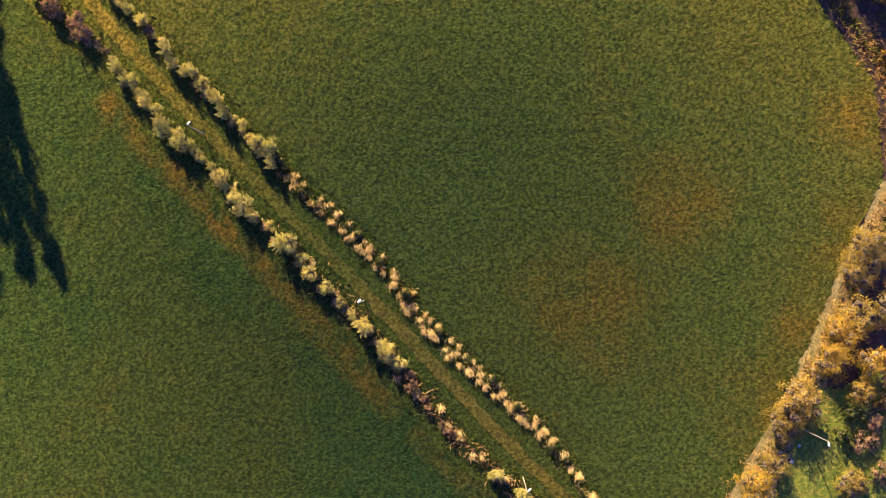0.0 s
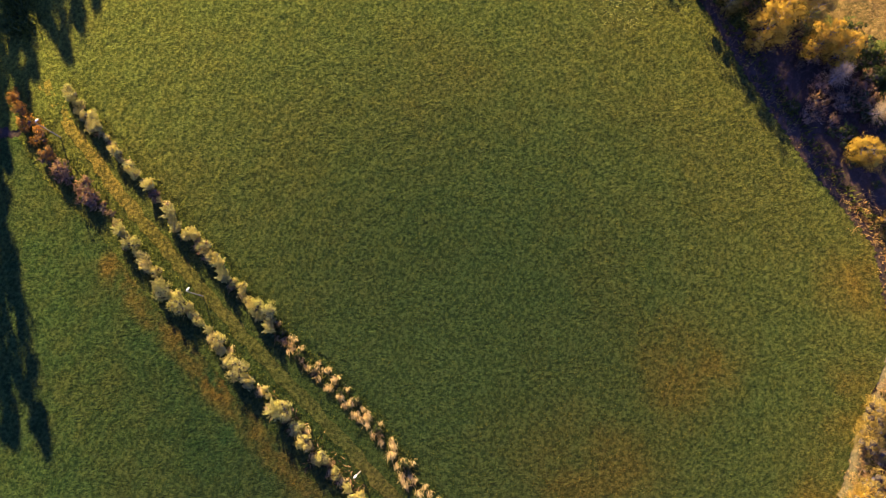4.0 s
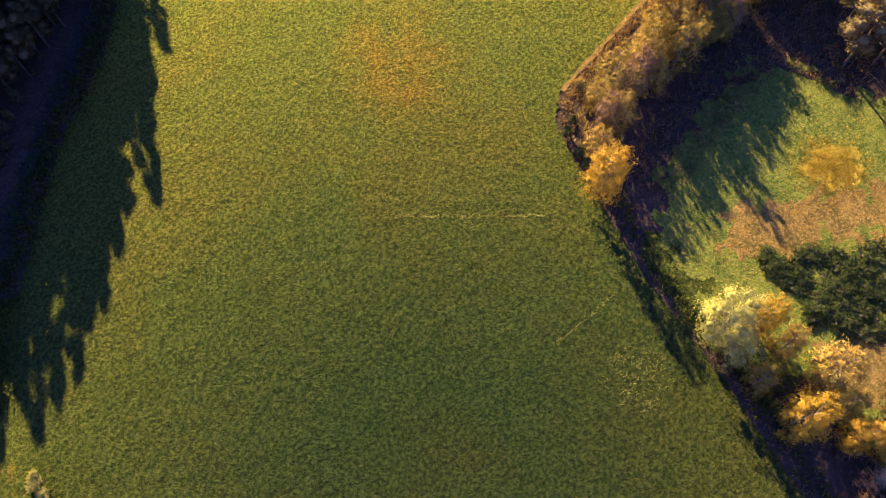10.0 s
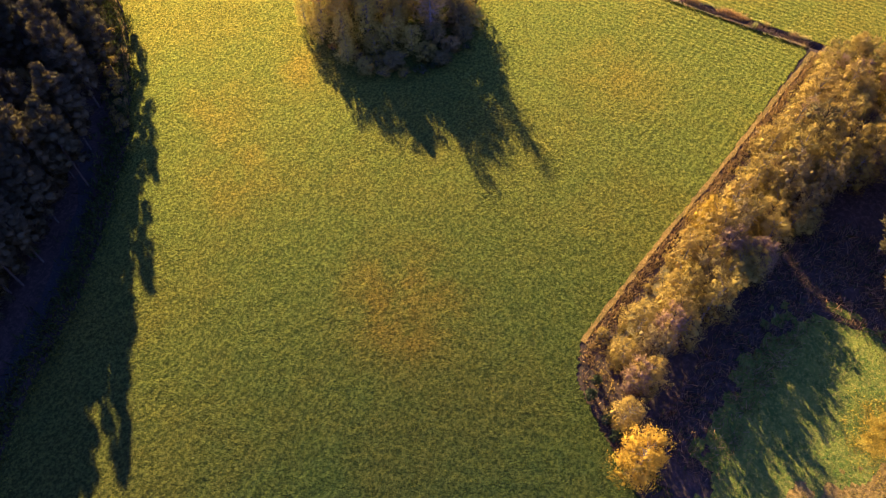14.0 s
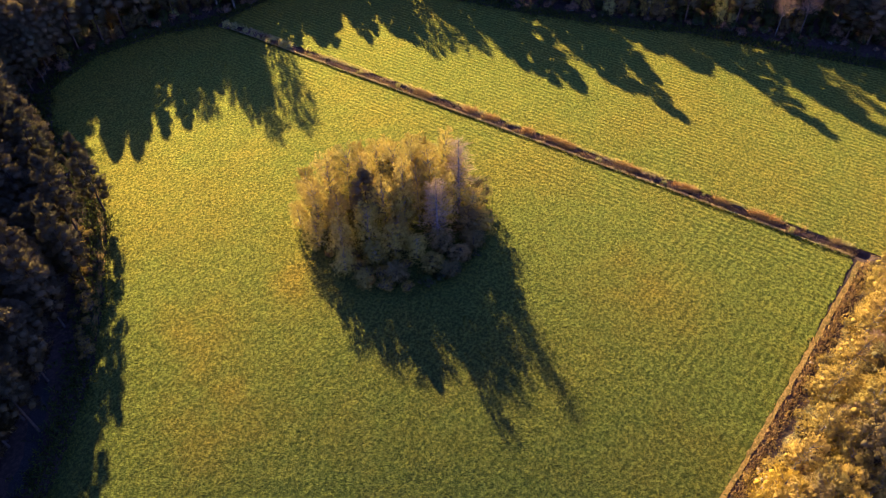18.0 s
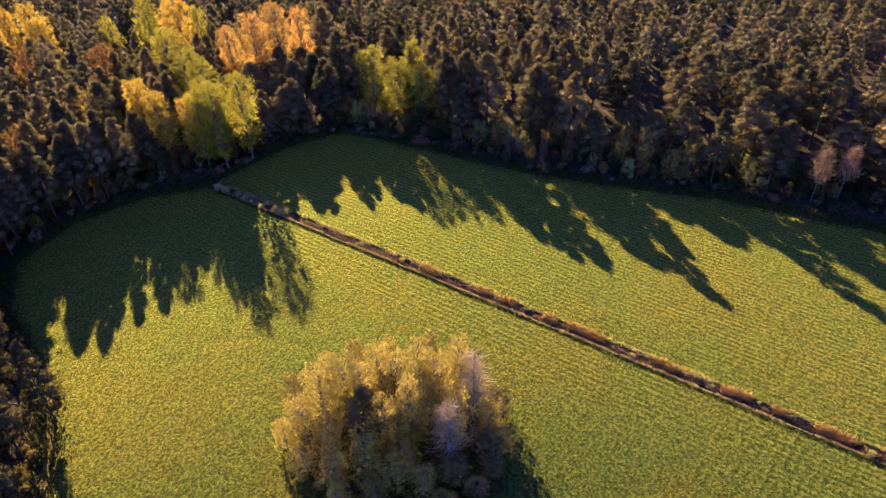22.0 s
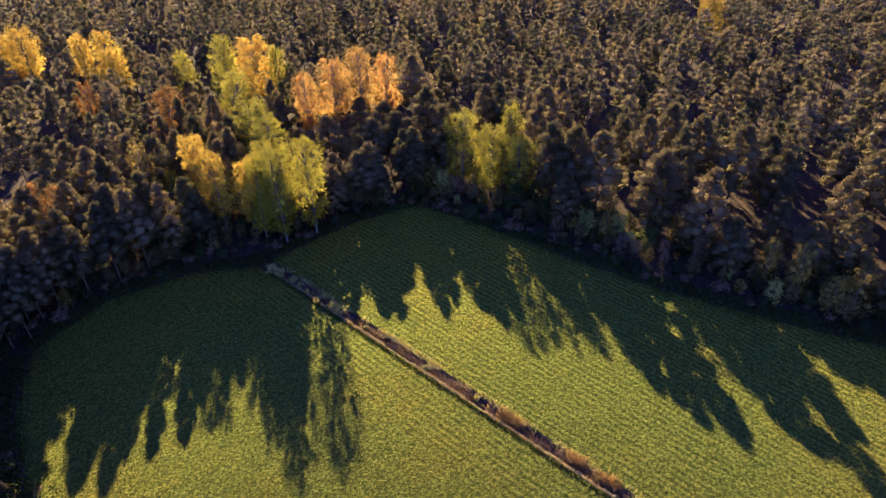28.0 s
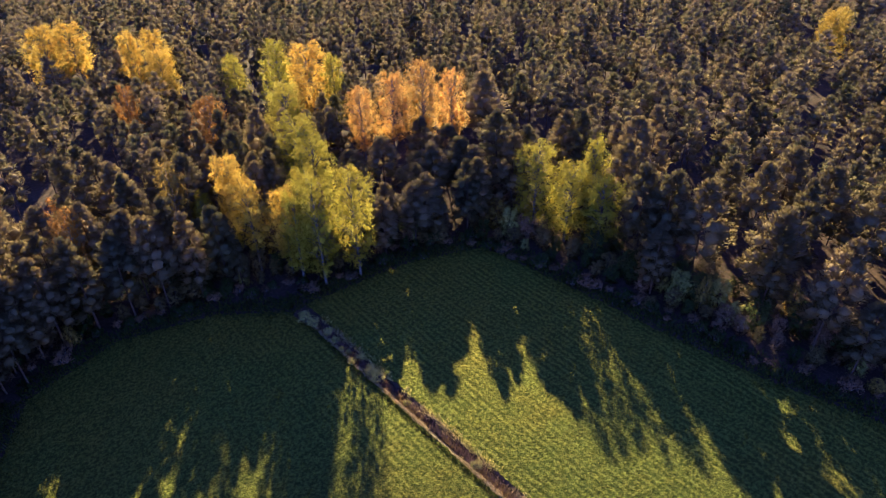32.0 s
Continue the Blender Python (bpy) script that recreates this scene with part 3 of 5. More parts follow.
FIELD_MAIN = ((177.0, 35.6), *[(x - 0.2, y + 0.7) for x, y in MARGIN_EAST[1:]], (-24, -60), *[(x + 1.6, y - 0.2) for x, y in HEDGE_EAST], (13.5, 80), (25, 91.5), (39, 101), (49, 106.8), (62, 112), (76, 121), (90, 131.5), (99, 141), (111, 155.5), (119.5, 170), (125, 192), (134, 206), (150, 209.5), (166, 204), (177.0, 195))
FIELD_NORTH = ((180.05, 195), (203, 191.5), (217, 185), (220, 166), (222, 146), (225, 127), (231.5, 103), (237.5, 86), (240, 66), (245, 40), (252, 5), (258, -25), (182, -25), (180.05, 30))
FIELD_WEST = (*[(x - 2.8, y) for x, y in HEDGE_WEST], (-6, 82), (-30, 92), (-110, 90), (-110, -60), (-30, -60))


def inside(poly, x, y):
    """Which of the points lie in an outline."""
    x, y = np.asarray(x, float), np.asarray(y, float)
    res = np.zeros(x.shape, bool)
    for (x0, y0), (x1, y1) in zip(poly, poly[1:] + poly[:1]):
        if y0 != y1:
            res ^= ((y0 > y) != (y1 > y)) & (x < (x1 - x0) * (y - y0) / (y1 - y0) + x0)
    return res


def away(line, x, y):
    """Distance from points to a line of the plan."""
    x, y = np.asarray(x, float), np.asarray(y, float)
    best = np.full(x.shape, 1e9)
    for (x0, y0), (x1, y1) in zip(line, line[1:]):
        L2 = (x1 - x0) ** 2 + (y1 - y0) ** 2
        k = np.clip(((x - x0) * (x1 - x0) + (y - y0) * (y1 - y0)) / L2, 0, 1)
        best = np.minimum(best, np.hypot(x - x0 - k * (x1 - x0), y - y0 - k * (y1 - y0)))
    return best


def along(line, step, start=0.0, end=None):
    """Points every step metres along a line, with the heading."""
    res, gone, nxt = [], 0.0, start
    for (x0, y0), (x1, y1) in zip(line, line[1:]):
        L = math.hypot(x1 - x0, y1 - y0)
        while nxt <= gone + L and (end is None or nxt <= end):
            k = (nxt - gone) / L
            res.append((x0 + k * (x1 - x0), y0 + k * (y1 - y0), math.atan2(y1 - y0, x1 - x0)))
            nxt += step
        gone += L
    return res


def ground_height(x, y):
    """The lie of the land: level fields, ditches cut into it, a gently uneven wood."""
    def trench(d, half, deep):
        return -deep * np.clip((half - d) / (half * 0.6), 0, 1)
    z = trench(np.where((y > 33) & (y < 193), np.abs(x - 178.95), 99), 0.98, 0.9)
    z = z + trench(away(((177.6, 32.2), (142, 36.7), (121, 39.4), (103, 41.5)), x, y), 0.8, 0.5)
    return z


# ---- ground and fields ----
def lines(*spans):
    return np.unique(np.concatenate([np.arange(a, b, s) for a, b, s in spans] + [np.array([spans[-1][1]])]).round(3))


gx = lines((-2600, -200, 300), (-200, -30, 10), (-30, 16, 0.65), (16, 174, 2.0), (174, 183, 0.3), (183, 300, 4), (300, 600, 20), (600, 2600, 250))
gy = lines((-2600, -200, 300), (-200, -60, 10), (-60, 30, 2.5), (30, 48, 0.6), (48, 220, 2.5), (220, 600, 15), (600, 2600, 250))
XX, YY = np.meshgrid(gx, gy)
ZZ = ground_height(XX, YY)
nx, ny = len(gx), len(gy)
quad = (np.arange(ny - 1)[:, None] * nx + np.arange(nx - 1)[None, :]).ravel()
ground = new("ground", mesh_of("ground", [(np.stack([XX, YY, ZZ], -1).reshape(-1, 3), np.stack([quad, quad + 1, quad + nx + 1, quad + nx], -1), M_FLOOR)]))
tagged(ground, "brown forest floor of needles, litter and low plants", "ground", kind="structure")


TABLE = np.random.default_rng(12).uniform(size=(256, 256))


def lattice(x, y, size):
    """Smooth value noise of the plan, 0 to 1."""
    u, v = np.asarray(x, float) / size, np.asarray(y, float) / size
    i, j = np.floor(u).astype(int), np.floor(v).astype(int)
    p, q = u - i, v - j
    p, q = p * p * (3 - 2 * p), q * q * (3 - 2 * q)
    a, b, c, d = TABLE[i % 256, j % 256], TABLE[(i + 1) % 256, j % 256], TABLE[i % 256, (j + 1) % 256], TABLE[(i + 1) % 256, (j + 1) % 256]
    return (a * (1 - p) + b * p) * (1 - q) + (c * (1 - p) + d * p) * q


def sward(x, y):
    """Height of the grass: tussocks of a metre and of half a metre."""
    big, small = lattice(x * 0.82 + y * 0.57, y * 0.82 - x * 0.57, 1.25), lattice(x * 0.6 - y * 0.8 + 31, y * 0.6 + x * 0.8, 0.46)
    return 0.05 * big + 0.11 * small


CELL = 0.42


def turf(name, outline, mat, z, label, category="field", relief=1.0, ragged=0.0):
    """A grassed patch with real tussocks, its edge uneven."""
    xs, ys = [p[0] for p in outline], [p[1] for p in outline]
    i, j = np.meshgrid(np.arange(int(min(xs) / CELL) - 3, int(max(xs) / CELL) + 4), np.arange(int(min(ys) / CELL) - 3, int(max(ys) / CELL) + 4))
    x, y = (i + 0.62 * (TABLE[i % 256, j % 256] - 0.5)) * CELL, (j + 0.62 * (TABLE[(j + 77) % 256, (i + 31) % 256] - 0.5)) * CELL
    mx, my = (i[:-1, :-1] + 0.5) * CELL, (j[:-1, :-1] + 0.5) * CELL
    keep = inside(tuple(outline), mx + ragged * (lattice(mx, my, 1.7) - 0.5), my + ragged * (lattice(my + 50, mx, 1.7) - 0.5))
    w = i.shape[1]
    at = (np.arange(i.shape[0] - 1)[:, None] * w + np.arange(w - 1)[None, :])[keep]
    quads = np.stack([at, at + 1, at + w + 1, at + w], -1)
    used, quads = np.unique(quads, return_inverse=True)
    x, y = x.ravel()[used], y.ravel()[used]
    return tagged(new(name, mesh_of(name, [(np.stack([x, y, z + relief * sward(x, y)], -1), quads.reshape(-1, 4), mat)])), label, category, kind="structure")


def ribbon(name, line, half, mat, z, label, category, seed=5, ragged=0.15):
    """A strip of ground along a line."""
    rng = np.random.default_rng(seed)
    v, f = [], []
    for x, y, a in along(line, 1.2):
        for s in (-1, 1):
            w = half * s + rng.normal(0, ragged)
            v.append((x - math.sin(a) * w, y + math.cos(a) * w, z))
        n = len(v)
        if n > 2:
            f.append((n - 4, n - 2, n - 1, n - 3))
    me = mesh_of(name, [(np.array(v), np.array(f)[:, ::-1], mat)])
    return tagged(new(name, me), label, category, kind="structure")


CLEARING = ((84, 21), (97, 24.5), (108, 24), (120, 19), (122, 0), (112, -24), (92, -30), (78, -27), (71, -17), (73, -6), (73.5, 4), (78, 13))
turf("field_main", FIELD_MAIN, M_FIELD, 0.03, "green hay meadow with ochre patches between woods")
turf("field_north", FIELD_NORTH, M_STRIP, 0.03, "green strip field between the ditch and the wood")
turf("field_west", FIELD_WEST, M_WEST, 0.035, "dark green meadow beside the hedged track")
turf("track_verge", (*[(x - 4.4, y) for x, y in HEDGE_WEST], *[(x + 2.2, y) for x, y in HEDGE_EAST[::-1]]), M_VERGE, 0.010, "rough green verge between the two hedges", "verge", 0.4, 1.0)
turf("track_end", ((2, 72.5), (7, 66), (11.2, 71), (14, 78), (14, 80), (25, 91), (18, 97), (4, 89), (-3, 80)), M_VERGE, 0.022, "rough grass where the track enters the wood", "verge", 1.0, 1.0)
ribbon("track", TRACK[:11], 0.85, M_TRACK, 0.10, "mown grass track with a worn tan middle", "track")
ribbon("forest_track", TRACK[11:], 1.2, M_GREY, 0.04, "grey gravel track along the edge of the wood", "track")
ribbon("field_margin", [(x - 0.1, y + 0.55) for x, y in MARGIN_EAST[:5]], 0.38, M_DIRT, 0.15, "narrow strip of dry tan grass along the field edge", "verge", 8, 0.10)
turf("meadow_corner", ((72, 12), (80, 22), (83, 20), (80, 8), (77, 0), (70, -3), (66, -6), (70, 4)), M_VERGE, 0.026, "rough grass at the meadow corner", "verge", 1.0, 2.6)
ribbon("west_margin", [(122.2, 176), (119.0, 170.5), (110.6, 156.2), (98.6, 141.8), (90, 133)], 0.55, M_DIRT, 0.16, "tan dry grass along the foot of the wood", "verge", 12, 0.2)
ribbon("scrub_margin", [(176, 30.4), (142, 34.0), (121, 36.8), (103, 38.9), (98, 39.0)], 1.5, M_HAY, 0.05, "tan dry grass between the meadow and the golden trees", "verge", 13, 0.35)
ribbon("dry_margin", [(x - 0.2, y - 1.3) for x, y in MARGIN_EAST[12:]], 2.7, M_HAY, 0.06, "tan dry grass under the golden bushes", "verge", 11, 0.7)
ribbon("ditch_straw", [(177.72, 190), (177.72, 36)], 0.16, M_HAY, 0.035, "pale dry straw lying along the ditch", "verge", 10, 0.06)
ribbon("ditch_bank", [(177.2, 190), (177.2, 36)], 0.26, M_VERGE, 0.04, "narrow grassy bank beside the ditch", "verge", 9)
turf("clearing", CLEARING, M_MEADOW, 0.03, "sunlit rough grass clearing in the wood", "clearing", 1.0, 7.0)
turf("dry_patch", ((84, 11), (90, 13), (97, 7), (103, 0), (110, -7), (107, -10), (100, -7), (94, 0), (87, 5)), M_DIRT, 0.04, "tan dry grass in the clearing", "clearing", 1.0, 6.0)
turf("weed_patch", ((101.5, 3.5), (104, 6.5), (108, 6.8), (111, 4.5), (110.5, 1.0), (107, -1.0), (103.5, 0.2)), M_WEEDS, 0.055, "bright yellow weedy ground in the clearing", "clearing", 1.0, 3.0)
turf("dry_slope", ((78, -5), (83, -8), (88, -14), (92, -22), (86, -28), (79, -26), (74, -18), (75, -10)), M_DIRT, 0.04, "tan dry grass sloping down from the thicket", "clearing", 1.0, 2.6)
turf("yard_grass", ((10, -47.5), (18, -52), (14, -64), (-6, -66), (-4, -50)), M_MEADOW, 0.03, "rough olive grass behind the hedge", "verge", 1.0, 2.6)

YARD = ((10, -47.5), (18, -52), (14, -64), (-6, -66), (-4, -50))
# ---- field grass ----


def field_blades(outline, box, per_m2, seed, rows=None):
    """Tufts of leaning blades over a field, set in rows where the field shows them."""
    rng = np.random.default_rng(seed)
    x0, y0, x1, y1 = box
    n = int((x1 - x0) * (y1 - y0) * per_m2)
    x, y = rng.uniform(x0, x1, n), rng.uniform(y0, y1, n)
    if rows == "north":
        x = np.where(rng.uniform(size=n) < 0.8, np.round(x / 0.95) * 0.95 + rng.normal(0, 0.18, n), x)
    if rows == "south":
        near = (rng.uniform(size=n) < 0.75) & (y < 40 + 0.35 * (x - 80)) & (x > 95)
        c = y + (x - 97) * 0.108
        y = np.where(near, np.round(c / 1.3) * 1.3 + rng.normal(0, 0.27, n) - (x - 97) * 0.108, y)
    keep = inside(outline, x, y)
    x, y = x[keep], y[keep]
    n = len(x)
    foot = np.stack([x, y, 0.02 + sward(x, y)], -1)
    v = []
    for k in range(2):
        a, b = rng.uniform(0, 2 * math.pi, n), rng.uniform(0, 2 * math.pi, n)
        L, w = rng.uniform(0.06, 0.15, n), rng.uniform(0.03, 0.07, n)
        s = np.stack([-np.sin(a), np.cos(a), np.zeros(n)], -1)
        base = foot + np.stack([np.cos(b), np.sin(b), np.zeros(n)], -1) * 0.08
        lean = L * rng.uniform(0.1, 0.7, n)
        v += [base - s * w[:, None], base + s * w[:, None], base + np.stack([np.cos(b) * lean, np.sin(b) * lean, L], -1)]
    v = np.stack(v, 1).reshape(-1, 3)
    return v, np.arange(len(v)).reshape(-1, 3), M_TUFT if outline is not FIELD_WEST else M_TUFT_WEST


for name, label, bits in (
        ("meadow_grass", "short green and ochre grass tufts over the meadow", [field_blades(FIELD_MAIN, (-25, -60, 178, 206), 7.0, 21, "south")]),
        ("strip_field_grass", "short green grass in mown rows", [field_blades(FIELD_NORTH, (180, 0, 252, 192), 7.0, 22, "north")]),
        ("west_meadow_grass", "short dark green grass tufts", [field_blades(FIELD_WEST, (-65, -30, 6, 90), 7.0, 23)]),
        ("verge_tufts", "rough green grass tufts between the hedges", [field_blades((*[(x - 2.9, y) for x, y in HEDGE_WEST], *[(x + 1.7, y) for x, y in HEDGE_EAST[::-1]]), (-27, -36, 12, 74), 9.0, 26)]),
        ("clearing_tufts", "rough grass tufts in the clearing", [field_blades(CLEARING, (70, -28, 122, 28), 5.0, 24), field_blades(YARD, (-6, -66, 18, -47), 5.0, 25)])):
    tagged(new(name, mesh_of(name, bits)), label, "grass", kind="stuff")


# ---- tall grass, reeds and litter along ditches ----
def blades(points, h, seed, mat, w=0.05, lean=0.35, per=7, spread=0.35, sunward=0.0):
    """Standing dry blades round given places, bowed south-west, normals turned sunward to brighten them."""
    rng = np.random.default_rng(seed)
    c = np.repeat(np.asarray(points, float), per, 0)
    n = len(c)
    off = rng.normal(size=(n, 3)) * (1, 1, 0)
    c = c + off * spread
    tip = c + off * (0.3 * lean * h) + np.array((-0.585, -0.811, 0)) * sunward * h + rng.normal(size=(n, 3)) * (lean, lean, 0) * h + np.stack([np.zeros(n), np.zeros(n), h * rng.uniform(0.5, 1.2, n)], -1)
    a = rng.uniform(0, 2 * math.pi, n)
    s = np.stack([np.cos(a), np.sin(a), np.zeros(n)], -1) * w
    v = np.stack([c - s, c + s, (c + tip) / 2 + s * 1.3 + (0, 0, 0.08 * h), tip], 1).reshape(-1, 3)
    return v, np.arange(4 * n).reshape(n, 4), mat, np.repeat(unit(off * (0.7 - 0.4 * sunward) + (0.585 * sunward, 0.811 * sunward, 0.6)), 4, 0)


def strip(line, step, off, wide, seed, start=0.0, end=None, z=0.0):
    rng = np.random.default_rng(seed)
    res = []
    for x, y, a in along(line, step, start, end):
        w, d = off + rng.normal(0, wide), step * rng.uniform(-0.6, 0.6)
        res.append((x - math.sin(a) * w + math.cos(a) * d, y + math.cos(a) * w + math.sin(a) * d, z))
    return res


def patchy(points, size, keep, seed):
    """Those of the points that fall in patches, so that growth comes and goes along a line."""
    p = np.array(points)
    return p[lattice(p[:, 0] + 41.0 * seed, p[:, 1], size) > keep]


def bank(x, y0, y1, step, wide, seed, z):
    return strip([(x, y0), (x, y1)], step, 0, wide, seed, z=z)


tagged(new("ditch_reeds", mesh_of("ditch_reeds", [
    blades(patchy(bank(178.95, 190, 36, 0.10, 0.24, 31, -0.8), 2.2, 0.25, 1), 1.05, 32, L_REED, 0.035, 0.3, 9, 0.25),
    blades(patchy(bank(179.6, 136, 36, 0.09, 0.24, 39, -0.3), 3.0, 0.46, 2), 1.15, 40, L_RUSTREED, 0.028, 0.35, 14, 0.28),
    blades(patchy(bank(178.5, 190, 36, 0.22, 0.2, 43, -0.5), 2.6, 0.5, 3), 0.7, 44, L_TAN, 0.03, 0.4, 9, 0.25),
    blades(patchy(bank(179.9, 190, 36, 0.2, 0.25, 29, -0.05), 3.5, 0.45, 4), 0.55, 30, L_STRAW, 0.022, 0.45, 9, 0.25),
    blades(patchy(bank(177.75, 190, 36, 0.07, 0.10, 33, 0.0), 4.0, 0.3, 5), 0.16, 34, L_STRAW, 0.035, 0.9, 8, 0.14),
    blades(bank(177.1, 190, 36, 0.14, 0.22, 35, 0.0), 0.4, 36, M_VERGE, 0.05, 0.5, 6, 0.2),
    blades(patchy(bank(180.35, 190, 36, 0.2, 0.22, 37, 0.0), 3.0, 0.4, 6), 0.45, 38, L_WILLOW, 0.03, 0.5, 8, 0.25)])),
    "purple-brown reeds, dry straw and orange stems growing in the ditch", "reeds", kind="stuff")
tagged(new("hedge_grass", mesh_of("hedge_grass", [
    blades(strip(HEDGE_EAST, 1.0, 0.8, 0.22, 41, 18, 66), 0.8, 42, L_STRAW, 0.020, 0.25, 60, 0.19, 0.5),
    blades(strip(HEDGE_EAST, 1.5, -0.5, 0.24, 40, 8, 66), 0.7, 39, L_STRAW, 0.020, 0.25, 50, 0.18, 0.5),
    blades(strip(HEDGE_EAST, 2.3, 0.1, 0.3, 140, 4, 110), 0.7, 139, L_STRAW, 0.02, 0.25, 90, 0.22, 0.6),
    blades(strip(HEDGE_WEST, 1.9, 0.2, 0.5, 141, 12, 100), 0.7, 142, L_STRAW, 0.02, 0.25, 90, 0.24, 0.6),
    blades(strip(HEDGE_EAST, 0.5, 0.2, 0.4, 38, 0, 26), 0.6, 37, L_STRAW, 0.03, 0.45, 8, 0.2),
    blades(strip(HEDGE_EAST, 0.15, 0.1, 0.5, 36, 0, 66), 0.3, 35, M_VERGE, 0.06, 0.5, 4, 0.2),
    blades(strip(HEDGE_EAST, 0.3, -0.9, 0.4, 43), 0.28, 44, M_VERGE, 0.06, 0.5, 4),
    blades(strip(HEDGE_WEST, 0.3, 0.3, 0.6, 45, 8, 60), 0.7, 46, L_RED, 0.06, 0.5),
    blades(strip(HEDGE_WEST, 0.3, 1.2, 0.5, 47), 0.28, 48, M_VERGE, 0.06, 0.5, 4),
    blades(strip(HEDGE_WEST, 0.25, -1.0, 0.6, 49), 0.3, 50, M_VERGE, 0.06, 0.5, 4)])),
    "tan and green tall grass between the hedge bushes", "tall grass", kind="stuff")
tagged(new("margin_grass", mesh_of("margin_grass", [
    blades(strip(MARGIN_EAST, 0.14, 0.6, 0.4, 51, 0, 84), 0.5, 52, L_TAN, 0.04, 0.5, 9),
    blades(strip(MARGIN_EAST, 0.5, 0.5, 0.35, 57, 84, 168), 0.4, 58, L_TAN, 0.04, 0.5, 6),
    blades(strip(MARGIN_EAST, 0.10, 1.6, 0.9, 59, 166, 240), 0.4, 60, L_TAN, 0.03, 0.4, 18, 0.4, 0.4),
    blades(strip(MARGIN_EAST, 0.3, 2.6, 0.9, 53, 0, 96), 0.6, 54, L_GOLD, 0.04, 0.5),
    blades(strip(MARGIN_EAST, 0.4, 1.6, 0.6, 55, 96, 240), 0.7, 56, M_VERGE, 0.08, 0.5)])),
    "tan dry grass along the edge of the meadow", "tall grass", kind="stuff")

EDGE = FIELD_MAIN[FIELD_MAIN.index((13.5, 80)):] + FIELD_NORTH[:10]
tagged(new("edge_grass", mesh_of("edge_grass", [
    blades(strip(EDGE, 0.10, 1.6, 1.5, 91), 0.6, 92, M_VERGE, 0.09, 0.5, 6, 0.5),
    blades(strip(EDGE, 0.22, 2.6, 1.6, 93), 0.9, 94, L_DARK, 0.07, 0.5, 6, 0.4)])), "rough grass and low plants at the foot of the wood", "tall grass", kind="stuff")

tagged(new("dry_streaks", mesh_of("dry_streaks", [
    blades(strip([(64, 53.7), (71.5, 42.1), (76.3, 34.8)], 0.14, 0, 0.12, 61, z=0.08), 0.14, 62, L_WILLOW, 0.035, 0.5, 4, 0.1),
    blades(strip([(60, 24.2), (65, 22.6), (71, 20.9)], 0.16, 0, 0.10, 63, z=0.08), 0.14, 64, L_WILLOW, 0.035, 0.5, 3, 0.1)])),
    "thin pale streaks of dry grass in the meadow", "grass", kind="stuff")
ring = np.random.default_rng(65)
turn, far = ring.uniform(0, 2 * math.pi, 620), 4.6 * np.sqrt(ring.uniform(0, 1, 620))
tagged(new("trampled_grass", mesh_of("trampled_grass", [
    blades(np.stack([61.9 + far * np.cos(turn), 12.9 + far * np.sin(turn), 0.09 + 0 * far], -1)[lattice(40 * turn, 9 * far, 6.0) > 0.42], 0.13, 66, L_PALE, 0.03, 0.9, 3, 0.16)])),
    "round patch of flattened pale green grass in the meadow", "grass", kind="stuff")

g = np.random.default_rng(81)
brush = [(x, y, 0.0) for x, y in zip(g.uniform(88, 138, 2600), g.uniform(4, 34, 2600)) if 30 - 0.1 * (x - 90) > y > 19 + 0.12 * (104 - x) or x > 120]
weeds = [(x, y, 0.0) for x, y in zip(g.normal(106, 2.6, 420), g.normal(3.2, 2.4, 420))]
straw = [(x, y, 0.0) for x, y in zip(g.uniform(78, 112, 2200), g.uniform(-12, 20, 2200)) if abs((x - 80) * 0.62 + (y - 14.5) * 0.785 - 0.5) < g.normal(3.6, 1.4)]
straw += [(x, y, 0.0) for x, y in zip(g.normal(82, 4.5, 700), g.normal(-17, 5, 700))]
tagged(new("yellow_weeds", mesh_of("yellow_weeds", [blades(weeds, 0.3, 84, L_WEED, 0.035, 0.6, 26, 0.45)])), "bright yellow weeds in the sunlit clearing", "weeds", kind="stuff")
tagged(new("dry_tussocks", mesh_of("dry_tussocks", [blades(straw, 0.25, 85, L_TAN, 0.04, 0.8, 6, 0.4)])), "tan dry grass tussocks in the clearing", "grass", kind="stuff")
tagged(new("undergrowth", mesh_of("undergrowth", [blades(brush, 0.9, 82, L_RED, 0.03, 0.5, 5, 0.4), blades(brush[::3], 0.6, 83, L_DARK, 0.06, 0.5, 5, 0.5)])),
       "reddish brown stems and low plants on the forest floor", "undergrowth", kind="stuff")

# ---- trees by the plan: (x, y, height, crown width) ----
taken = []
YELLOW = [leafy_tree(100 + i, 20, 8.5, L_YELLOW, B_BIRCH, 12000, 0.14, 0.30, 44, 0.3) for i in range(3)]
GREEN = [leafy_tree(110 + i, 22, 8.5, L_GREEN, B_BIRCH, 12000, 0.14, 0.18, 44, 0.3) for i in range(3)]
ORANGE = [leafy_tree(120 + i, 24, 9.0, L_ORANGE, B_GREY, 12000, 0.14, 0.32, 44, 0.3) for i in range(2)]
RUST = [leafy_tree(130 + i, 17, 7.5, L_RUST, B_GREY, 8000, 0.13, 0.3) for i in range(2)]
GOLD = [leafy_tree(140 + i, 10, 6.0, L_GOLD, B_GREY, 5800, 0.11, 0.08, 34) for i in range(4)]
PALE = [leafy_tree(150 + i, 10, 6.5, L_PALE, B_GREY, 12000, 0.088, 0.1, 34) for i in range(2)]
PINES = [pine_tree(160 + i, 19, 7.8 + 0.7 * (i % 3), low=0.20 + 0.06 * (i % 3)) for i in range(7)]
